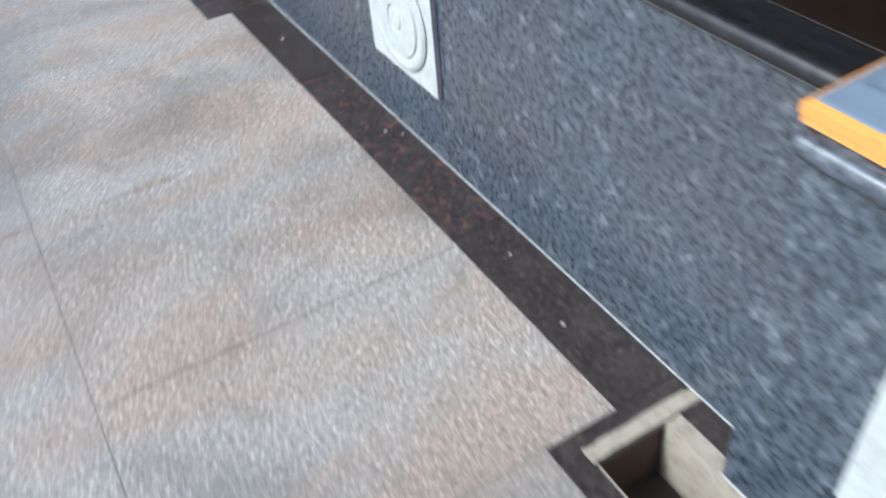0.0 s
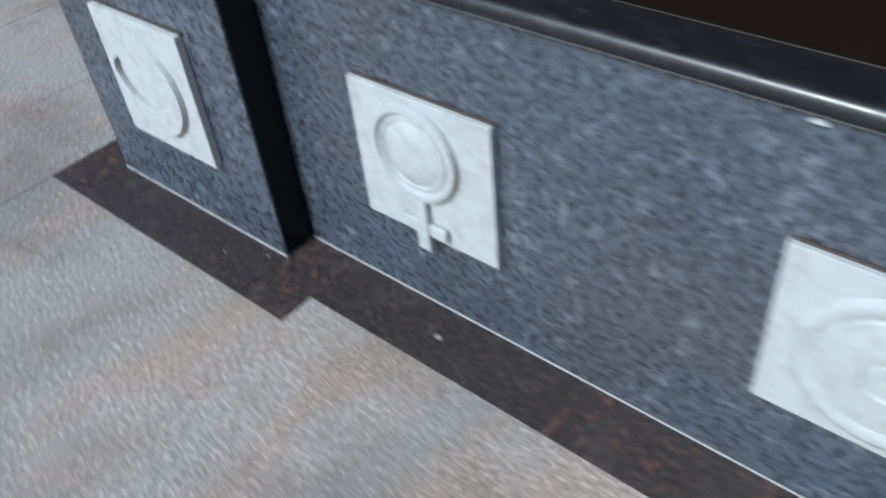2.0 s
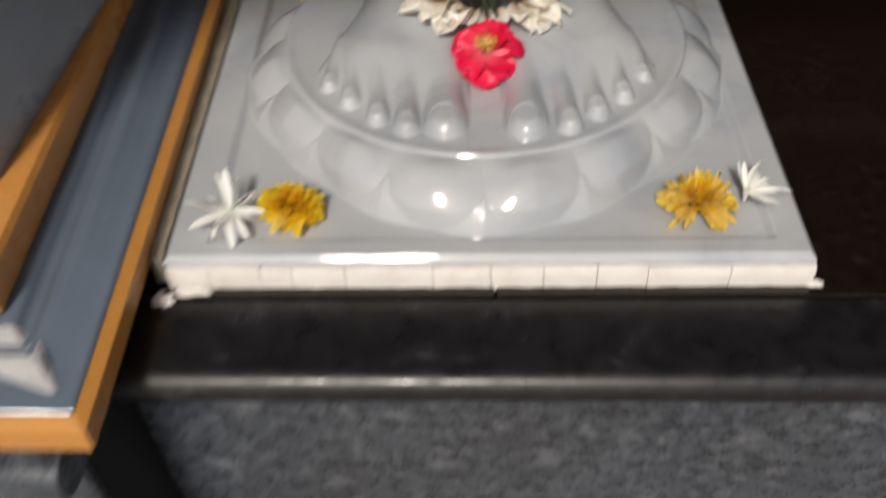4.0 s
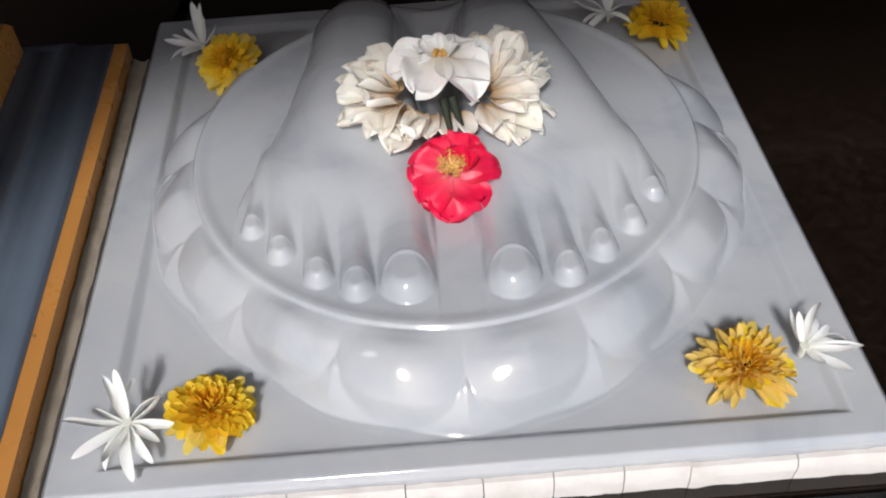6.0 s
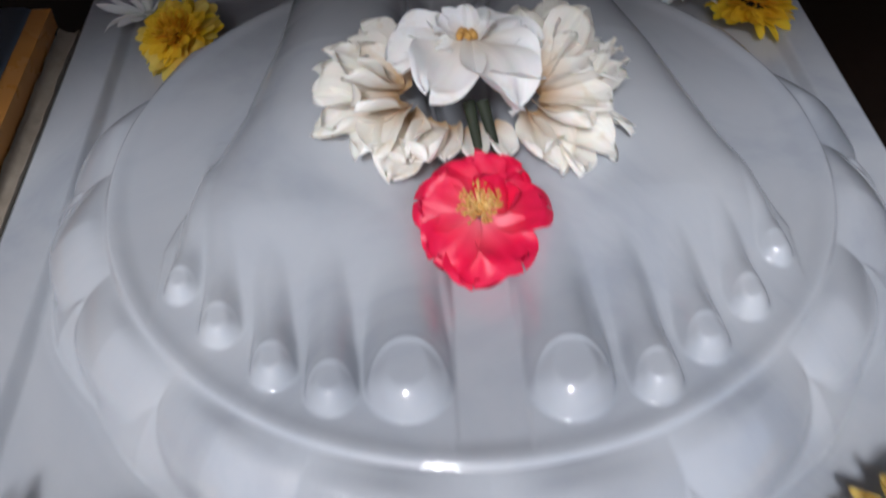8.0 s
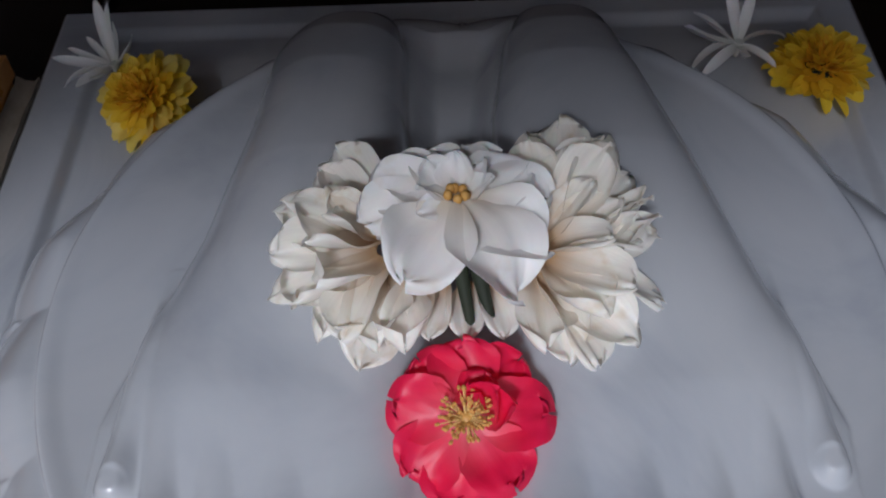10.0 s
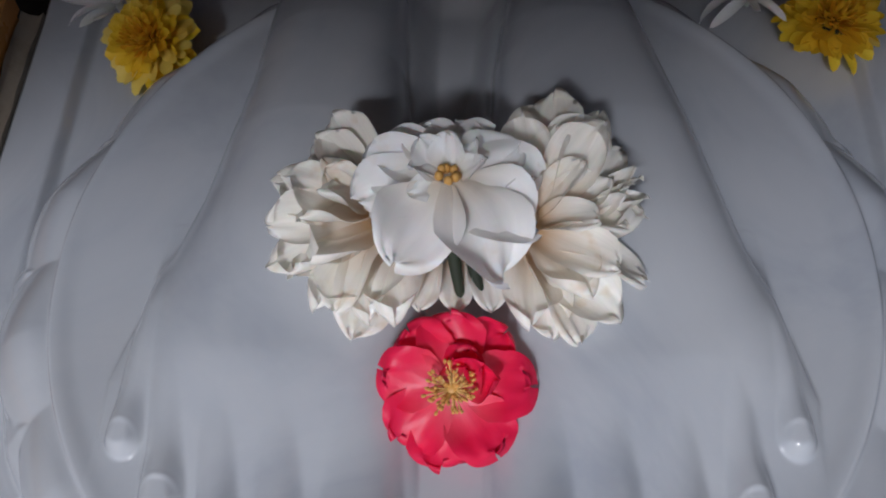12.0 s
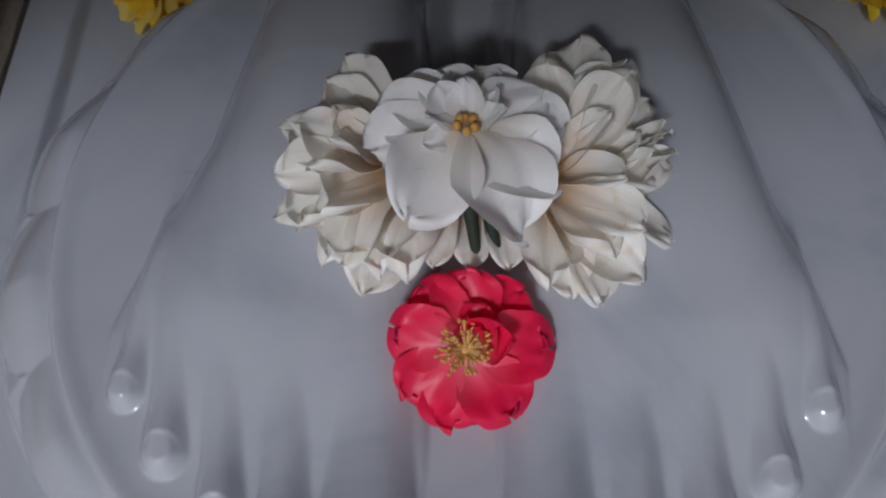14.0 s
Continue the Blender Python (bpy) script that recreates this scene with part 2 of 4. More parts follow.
M_CREAM = petal_mat("cream_petal", (0.97, 0.935, 0.86), (0.62, 0.41, 0.21), (0.74, 0.60, 0.41), 0.40, 0.16, 0.30)
M_CREAM_WHITE = petal_mat("white_broad_petal", (0.96, 0.955, 0.94), (0.86, 0.78, 0.66), (0.82, 0.75, 0.66), 0.42, 0.06, 0.30)
# the third colour blotches the rose with pink, a painted sheen
M_RED = petal_mat("crimson_petal", (0.90, 0.014, 0.088), (0.90, 0.22, 0.28), (0.93, 0.055, 0.16), 0.42, 0.08, 0.34)
M_STAMEN = mat("yellow_stamen", (0.82, 0.60, 0.24), 0.6)
M_ANTHER = mat("brown_anther", (0.58, 0.30, 0.07), 0.7)
M_PISTIL = mat("amber_pistil", (0.55, 0.30, 0.07), 0.5)
M_GREEN = plaster("dark_green_sepal", (0.012, 0.018, 0.008), (0.035, 0.05, 0.016), 0.3)


# ---- mesh helpers ----
def finish(name, bm, material, parent=None, label="", smooth=None):
    """Link a bmesh as one mesh object; smooth: shade faces smooth, with edges sharper than that many degrees kept."""
    bmesh.ops.recalc_face_normals(bm, faces=bm.faces)
    if smooth is not None:
        for f in bm.faces:
            f.smooth = True
        for e in bm.edges:
            if len(e.link_faces) == 2 and e.calc_face_angle(0) > radians(smooth):
                e.smooth = False
    me = bpy.data.meshes.new(name)
    bm.to_mesh(me)
    bm.free()
    me.materials.append(material)
    ob = new(name, me)
    if parent:
        ob.parent = parent
    if label:
        tagged(ob, label)
    return ob


def part(name, bm, material, parent, label="", smooth=None):
    return finish(name, bm, material, parent, label, smooth)


def thing(name, label, category, at=(0, 0, 0), group="", kind=""):
    ob = new(name)
    ob.empty_display_size = 0.05
    ob.location = at
    return tagged(ob, label, category, group, kind)


def box(bm, x0, x1, y0, y1, z0, z1, bevel=0.0, segments=2):
    r = bmesh.ops.create_cube(bm, size=1.0)
    bmesh.ops.transform(bm, matrix=Matrix.Translation(((x0 + x1) / 2, (y0 + y1) / 2, (z0 + z1) / 2)) @ Matrix.Diagonal((x1 - x0, y1 - y0, z1 - z0, 1)), verts=r["verts"])
    if bevel:
        edges = {e for v in r["verts"] for e in v.link_edges}
        bmesh.ops.bevel(bm, geom=list(edges), offset=bevel, segments=segments, affect="EDGES", profile=0.5)
    return bm


def slab(x0, x1, y0, y1, z0, z1, bevel=0.0):
    return box(bmesh.new(), x0, x1, y0, y1, z0, z1, bevel)


def extrude_profile(pts, x0, x1, close=True):
    """A closed outline in (y, z), drawn out from x0 to x1."""
    bm = bmesh.new()
    a = [bm.verts.new((x0, y, z)) for y, z in pts]
    b = [bm.verts.new((x1, y, z)) for y, z in pts]
    n = len(pts)
    for i in range(n):
        bm.faces.new((a[i], a[(i + 1) % n], b[(i + 1) % n], b[i]))
    if close:
        bm.faces.new(a)
        bm.faces.new(list(reversed(b)))
    return bm


def arc(cx, cy, r, a0, a1, n):
    return [(cx + r * math.cos(radians(a0 + (a1 - a0) * i / n)), cy + r * math.sin(radians(a0 + (a1 - a0) * i / n))) for i in range(n + 1)]


def lathe_rect(profile, x0, x1, y0, y1, slope=0.04, skew=0.0):
    """A moulding round a rectangle: profile rows (inset, z), mitred at the corners, rising slightly to the back."""
    bm = bmesh.new()
    rings = []
    for d, z in profile:
        rings.append([bm.verts.new((x, y, z + slope * (y - y0))) for x, y in ((x0 + d, y0 + d), (x1 - d, y0 + d), (x1 + skew - d, y1 - d), (x0 + d, y1 - d))])
    for a, b in zip(rings, rings[1:]):
        for i in range(4):
            bm.faces.new((a[i], a[(i + 1) % 4], b[(i + 1) % 4], b[i]))
    bm.faces.new(list(reversed(rings[0])))
    bm.faces.new(rings[-1])
    return bm


# ---- the large structure ----
PANEL_TOP, TOP = 0.656, 0.687
RIGHT = 2.24                     # where the second pier begins
PIER = -0.080                    # front of the piers

ground = finish("ground", slab(-40, 40, -60, 40, -0.50, -0.20), M_WALL)
tagged(ground, "dusty pale earth and paving outside the shrine", "ground", kind="structure")
wall_back = finish("wall_back", slab(-6, 6.0, 1.25, 1.45, -0.20, 3.2), M_WOOD)
tagged(wall_back, "plain dark brown wall behind the shrine", "wall", kind="structure")
# added out of view so polished faces mirror something dark on the right
wall_right = finish("wall_right", slab(4.6, 4.8, -1.2, 1.25, -0.20, 3.2), M_WOOD)
tagged(wall_right, "unseen brown side wall, added to keep reflections dark", "wall", kind="structure")
# out of view; height and front edge set to keep sun off the slab's back
bm = bmesh.new()
for i in range(10):
    box(bm, -0.66, 2.90, -0.30 + 0.15 * i, -0.30 + 0.15 * i + 0.147, 1.40, 1.425, 0.003)
box(bm, -0.66, 2.90, -0.30, 1.20, 1.4255, 1.46)
ceiling = finish("ceiling", bm, M_CEILING)
tagged(ceiling, "unseen brown planked ceiling, set low to shade the slab", "ceiling", kind="structure")

# main plinth between the piers
plinth = thing("plinth", "waist-low plinth faced with honed blue-grey speckled granite", "plinth")
part("front_panel", slab(0.0, RIGHT, 0.0, 0.03, 0.004, PANEL_TOP, 0.001), M_GREY, plinth)
part("core", slab(0.0, RIGHT, 0.03, 1.25, 0.0, TOP - 0.0225), M_WALL, plinth)
nose = [(0.045, TOP - 0.030)] + arc(-0.015, TOP - 0.015, 0.015, 270, 90, 12) + [(0.045, TOP)]
part("coping", extrude_profile(nose, 0.0, RIGHT), M_NOSE, plinth, "black granite coping with a polished round nose", 40)
for a, b in ((0.0, 0.2705), (0.272, 1.20), (1.2015, RIGHT)):
    part("top_slab", slab(a, b, 0.0465, 1.25, TOP - 0.022, TOP + 0.003, 0.0015), M_BLACK, plinth, "polished black granite top")
part("mortar_joint", slab(0.0, RIGHT, -0.0025, 0.0, 0.0, 0.0040, 0.0008), M_TILE, plinth, "thin white cement joint")
part("mortar_joint", slab(0.03, RIGHT, -0.0012, 0.0, PANEL_TOP - 0.0135, PANEL_TOP - 0.0115), M_JOINT, plinth)


def pier(x0, x1, top, label):
    p = thing("pier", label, "pier", group="piers beside the plinth")
    part("front_panel", slab(x0, x1, PIER, PIER + 0.006, 0.004, top, 0.001), M_GREY, p)
    for a in (x0, x1 - 0.022):
        part("side_panel", slab(a, a + 0.022, PIER + 0.0065, 1.25, 0.004, top, 0.001), M_SIDE, p, "polished black granite side")
    part("core", slab(x0 + 0.023, x1 - 0.023, PIER + 0.026, 1.25, 0.0, top), M_WALL, p)
    y = PIER - 0.010
    cap = [(0.60, top + 0.001)] + arc(y, top + 0.018, 0.017, 270, 90, 9) + [(0.60, top + 0.035)]
    part("coping", extrude_profile(cap, x0, x1 + 0.0015 if x0 < 0 else x1), M_GREY, p, "rounded granite coping", 40)
    part("mortar_joint", slab(x0, x1, PIER - 0.0025, PIER, 0.0, 0.0042, 0.0008), M_TILE, p)
    part("top_slab", slab(x0, x1 + (0.0015 if x0 < 0 else 0), 0.10, 1.25, top + 0.0355, top + 0.041, 0.0015), M_BLACK, p, "polished black granite top")
    return p


pier(-0.60, 0.0, 0.660, "granite-faced pier carrying the painted column, with a crescent tile")
pier(RIGHT, 2.84, 0.622, "granite-faced pier carrying the painted column, beside the open drain")


COVE = [(0.0085, 0.0305), (0.0113, 0.034), (0.0193, 0.038), (0.0273, 0.0425), (0.0321, 0.0490), (0.0361, 0.0515), (0.0409, 0.0500), (0.0457, 0.0505), (0.0497, 0.0550), (0.0545, 0.0585), (0.0609, 0.0590)]


def column(x0, x1, y0, y1, z, skew=0.0):
    """Painted column foot: ochre fillet, grey ogee, second ochre fillet, eight-sided grey shaft."""
    c = thing("column", "grey-blue painted column with ochre bands on its moulded foot", "column", group="painted columns")
    part("lower_band", lathe_rect([(0.005, z), (0.003, z + 0.002), (0.003, z + 0.010), (0.0005, z + 0.012), (0.0, z + 0.026), (0.0085, z + 0.030)], x0, x1, y0, y1, 0.04, skew), M_ORANGE, c, "chipped ochre painted band")
    part("cove", lathe_rect([(d, z + h) for d, h in COVE], x0, x1, y0, y1, 0.04, skew), M_PAINT, c, "glossy grey-blue ogee moulding", 50)
    part("upper_band", lathe_rect([(0.061, z + 0.0595), (0.060, z + 0.062), (0.060, z + 0.084), (0.063, z + 0.088), (0.115, z + 0.090)], x0, x1, y0, y1, 0.04, skew), M_ORANGE, c)
    a, k = 0.088, 0.056
    xa, xb, ya, yb = x0 + a, x1 - a, y0 + a, y1 - a
    ring = [(xa + k, ya), (xb - k, ya), (xb, ya + k), (xb, yb - k), (xb - k, yb), (xa + k, yb), (xa, yb - k), (xa, ya + k)]
    bm = bmesh.new()
    low = [bm.verts.new((x, y, z + 0.084)) for x, y in ring]
    top = [bm.verts.new((x, y, 1.40)) for x, y in ring]
    for i in range(8):
        bm.faces.new((low[i], low[(i + 1) % 8], top[(i + 1) % 8], top[i]))
    bm.faces.new(low)
    bm.faces.new(top)
    part("shaft", bm, M_PAINT_LIGHT, c, "pale grey-blue painted eight-sided shaft")
    return c


left_column = column(-0.62, 0.027, -0.092, 0.488, 0.697, -0.031)
right_column = column(RIGHT - 0.012, 2.86, -0.092, 0.462, 0.658)

# bare plaster where the paint has worn off the corner of the moulding
random.seed(4)
bm = bmesh.new()
rows = []
for d, h in COVE[2:10]:
    k = 4 * (d - 0.0193) * (0.0545 - d) / 0.0352 ** 2
    y = -0.092 + d - 0.0008
    z = 0.697 + h + 0.0016
    reach = 0.006 + 0.034 * k * random.uniform(0.75, 1.15)
    rows.append([bm.verts.new((0.027 - d + 0.0008 - reach * t, y, z)) for t in (1.0, 0.7, 0.35, 0.0)] + [bm.verts.new((0.027 - d + 0.0008, y + 0.010 * k * random.uniform(0.6, 1.2) + 0.001, z + 0.0002))])
for a, b in zip(rows, rows[1:]):
    for i in range(4):
        bm.faces.new((a[i], a[i + 1], b[i + 1], b[i]))
part("bare_plaster", bm, M_CHIP, left_column, "bare grey plaster where the paint has chipped")


# ---- relief tiles ----
def relief(rows):
    """A turned relief: rows (radius, height), facing -y."""
    bm = bmesh.new()
    n = 72
    rings = [[bm.verts.new((r * math.cos(2 * math.pi * i / n), -h, r * math.sin(2 * math.pi * i / n))) for i in range(n)] for r, h in rows]
    for a, b in zip(rings, rings[1:]):
        for i in range(n):
            bm.faces.new((a[i], a[(i + 1) % n], b[(i + 1) % n], b[i]))
    bm.faces.new(rings[-1])
    return bm


def tile(label, x0, x1, z0, z1, y, thick=0.014, turn=0.0):
    t = thing("relief_tile", label, "tile", ((x0 + x1) / 2, y, (z0 + z1) / 2), "relief tiles on the plinth")
    w, h = (x1 - x0) / 2, (z1 - z0) / 2
    part("plate", slab(-w, w, -thick, -0.0005, -h, h, 0.0015), M_TILE, t)
    # thin dark strip painting the shade along the plate's top edge
    part("gap_shade", slab(-w + 0.004, w + 0.003, -0.0055, 0.0, h + 0.0002, h + 0.004, 0.001), M_DIRT_SHADE, t, "dark strip coloured as the shade in the setting gap")
    t.rotation_euler = (0, radians(turn), 0)
    return t


def moved(bm, x, y, z):
    bmesh.ops.translate(bm, verts=bm.verts, vec=(x, y, z))
    return bm


sun_tile = tile("white tile with a raised sun disc and hub", 0.970, 1.277, 0.188, 0.474, 0.0)
part("disc", moved(relief([(0.125, -0.002), (0.125, 0.004), (0.121, 0.008), (0.112, 0.010), (0.100, 0.0085), (0.096, 0.006), (0.093, 0.006), (0.090, 0.010), (0.060, 0.0125), (0.034, 0.0125), (0.031, 0.009), (0.026, 0.009), (0.023, 0.012), (0.010, 0.013)]), 0.002, -0.014, -0.002), M_TILE, sun_tile, "", 35)

venus_tile = tile("white tile with a raised ring and a cross below it", 0.222, 0.523, 0.190, 0.475, 0.0)
part("ring", moved(relief([(0.094, -0.002), (0.094, 0.008), (0.091, 0.0125), (0.080, 0.013), (0.077, 0.009), (0.075, 0.005), (0.072, 0.005), (0.070, 0.009), (0.066, 0.0095), (0.064, 0.006), (0.061, 0.006), (0.058, 0.008), (0.030, 0.0095), (0.008, 0.010)]), -0.012, -0.014, 0.038), M_TILE, venus_tile, "", 35)
bm = slab(-0.020, 0.008, -0.0275, -0.0145, -0.166, -0.052, 0.003)
part("cross_upright", bm, M_TILE, venus_tile)
part("cross_arm", slab(-0.056, -0.0205, -0.024, -0.0145, -0.126, -0.103, 0.003), M_TILE, venus_tile)
part("cross_arm", slab(0.0085, 0.048, -0.026, -0.0145, -0.128, -0.102, 0.003), M_TILE, venus_tile)

moon_tile = tile("white tile with a raised crescent moon", -0.431, -0.138, 0.188, 0.484, PIER, 0.018)
bm = bmesh.new()
out_a = [(0.105 * math.cos(a), 0.105 * math.sin(a)) for a in [radians(52 - i * 256 / 48) for i in range(49)]]
in_a = [(-0.012 + 0.092 * math.cos(a), 0.038 + 0.088 * math.sin(a)) for a in [radians(28 - i * 212 / 48) for i in range(49)]]
fa = [bm.verts.new((x, -0.0302, z)) for x, z in out_a]
fb = [bm.verts.new((x, -0.0302, z)) for x, z in in_a]
ba = [bm.verts.new((x * 1.03, -0.0175, z * 1.03)) for x, z in out_a]
bb = [bm.verts.new((x, -0.0175, z)) for x, z in in_a]
for i in range(48):
    bm.faces.new((fa[i], fa[i + 1], fb[i + 1], fb[i]))
    bm.faces.new((fa[i], ba[i], ba[i + 1], fa[i + 1]))
    bm.faces.new((fb[i], fb[i + 1], bb[i + 1], bb[i]))
bm.faces.new((fa[0], fb[0], bb[0], ba[0]))
bm.faces.new((fa[-1], ba[-1], bb[-1], fb[-1]))
part("crescent", bm, M_TILE, moon_tile, "", 40)

far_tile = tile("white tile with a low raised disc, beside the drain", 2.415, 2.71, 0.186, 0.480, PIER)
part("disc", moved(relief([(0.10, -0.002), (0.10, 0.005), (0.096, 0.008), (0.05, 0.010), (0.01, 0.011)]), 0, -0.014, 0), M_TILE, far_tile, "", 35)


# ---- the carved marble slab ----
SX0, SX1, SY0, SY1 = 0.029, 0.497, 0.060, 0.546
SLOPE = 0.04                                  # the slab lies slightly tilted to the front
SLAB_TOP = 0.716


def smooth(a, b, x):
    k = np.clip((x - a) / (b - a), 0, 1)
    return k * k * (3 - 2 * k)


def soft_max(a, b, k):
    h = np.clip(0.5 + 0.5 * (a - b) / k, 0, 1)
    return b * (1 - h) + a * h + k * h * (1 - h)


def dome(q, p=2.0):
    return np.sqrt(np.clip(1 - q ** p, 0, 1))


DISC = (0.263, 0.307, 0.177)
LEFT_BACK = -0.021                            # the slab's left edge runs outwards to the back


def left_edge(y):
    return SX0 + LEFT_BACK * (y - SY0) / (SY1 - SY0)


# toes, outwards from the gap between the feet: tip, half width, height; where each runs back to
TOES_L = [((0.0290, 0.1500), 0.0178, 0.0200, (0.0335, 0.238)), ((0.0590, 0.1545), 0.0110, 0.0160, (0.0635, 0.226)), ((0.0825, 0.1668), 0.0098, 0.0158, (0.0880, 0.232)),
          ((0.1065, 0.1880), 0.0096, 0.0156, (0.1110, 0.250)), ((0.1275, 0.2115), 0.0082, 0.0148, (0.1235, 0.272))]
TOES_R = [((0.0335, 0.1478), 0.0174, 0.0210, (0.0310, 0.238)), ((0.0668, 0.1535), 0.0108, 0.0172, (0.0590, 0.228)), ((0.0895, 0.1705), 0.0103, 0.0172, (0.0810, 0.242)),
          ((0.1115, 0.1905), 0.0092, 0.0172, (0.1030, 0.256)), ((0.1300, 0.2175), 0.0082, 0.0155, (0.1240, 0.272))]


def lotus(x, y):
    """The lotus skirt: plump petals parted by sharp creases, keeled tips of a lower ring showing between them."""
    dx, dy = x - 0.263, y - 0.302
    ro = np.hypot(dx, dy)
    ang = np.degrees(np.arctan2(dy, dx))
    u = (np.mod(ang + 90, 22.5) - 11.25) / 11.25
    w = (np.mod(ang + 90 + 11.25, 22.5) - 11.25) / 11.25
    foot_r = 0.2135 + 0.0065 * np.cos(np.radians(4 * ang))
    q = np.clip((ro - 0.170) / (foot_r - 0.1705), 0, 1.3)
    fall = 0.0325 - 0.0385 * np.clip(q, 0, 1) ** 1.45
    plump = 1 - np.abs(u) ** 1.35
    swell = np.sin(np.pi * np.clip((q - 0.03) * 0.88, 0, 1)) ** 0.8
    scoop = np.exp(-((q - 0.14) / 0.11) ** 2) * (0.35 + 0.65 * plump)
    upper = fall - 0.0010 + 0.0092 * plump * swell - 0.0012 * scoop
    reach = foot_r - 0.027 + 0.0185 * dome(np.abs(u), 2.6)
    lower = fall - 0.0070 * smooth(0.10, 0.5, q) + 0.0095 * (1 - np.abs(w)) ** 0.9 * smooth(0.15, 0.6, q) * smooth(1.12, 0.80, q) - 0.0010
    on = smooth(-0.0018, 0.0018, reach - ro)
    h = upper * on + lower * (1 - on)
    rim = foot_r - 0.001 + 0.0030 * (1 - w ** 2)
    return np.where(ro < rim, np.maximum(h, -0.0062), -0.0062) - 0.010 * smooth(rim - 0.0015, rim + 0.001, ro), ro


def toe(fx, y, tip, half, high, root, floor_h):
    """A rounded toe running back from its tip, with a nail sunk behind a crisp fold."""
    lx, ly = root[0] - tip[0], root[1] - tip[1]
    ln = math.hypot(lx, ly)
    ux, uy = lx / ln, ly / ln
    px, py = tip[0] + ux * half, tip[1] + uy * half
    a = (fx - px) * ux + (y - py) * uy
    b = -(fx - px) * uy + (y - py) * ux
    rad = half * (1.0 - 0.10 * smooth(0.5 * half, 2.0 * half, a) + 0.05 * smooth(2.2 * half, 4.0 * half, a))
    d = np.where(a < 0, np.hypot(a, b) / half, np.abs(b) / rad)
    lift = high * (1.0 - 0.06 * smooth(0.6 * half, 1.9 * half, a) + 0.12 * smooth(2.0 * half, 5.0 * half, a))
    low = floor_h - 0.002
    h = low + (lift + 0.002) * dome(np.clip(d, 0, 1), 2.05)
    na, nb = (a + 0.22 * half) / (0.82 * half), b / (0.80 * half)
    nd = np.sqrt(na ** 2 + np.abs(nb) ** 2.3)
    plate = floor_h + lift * (0.89 + 0.10 * a / half - 0.09 * nb ** 2)
    on = smooth(1.03, 0.96, nd)
    h = h + 0.0006 * np.exp(-((nd - 1.06) / 0.07) ** 2) * smooth(-0.3, 0.3, na)
    h = h * (1 - on) + np.minimum(plate, h - 0.0004) * on
    h = low + (h - low) * smooth(ln + 0.040, ln - 0.010, a)
    return np.where(d < 1, h, low)


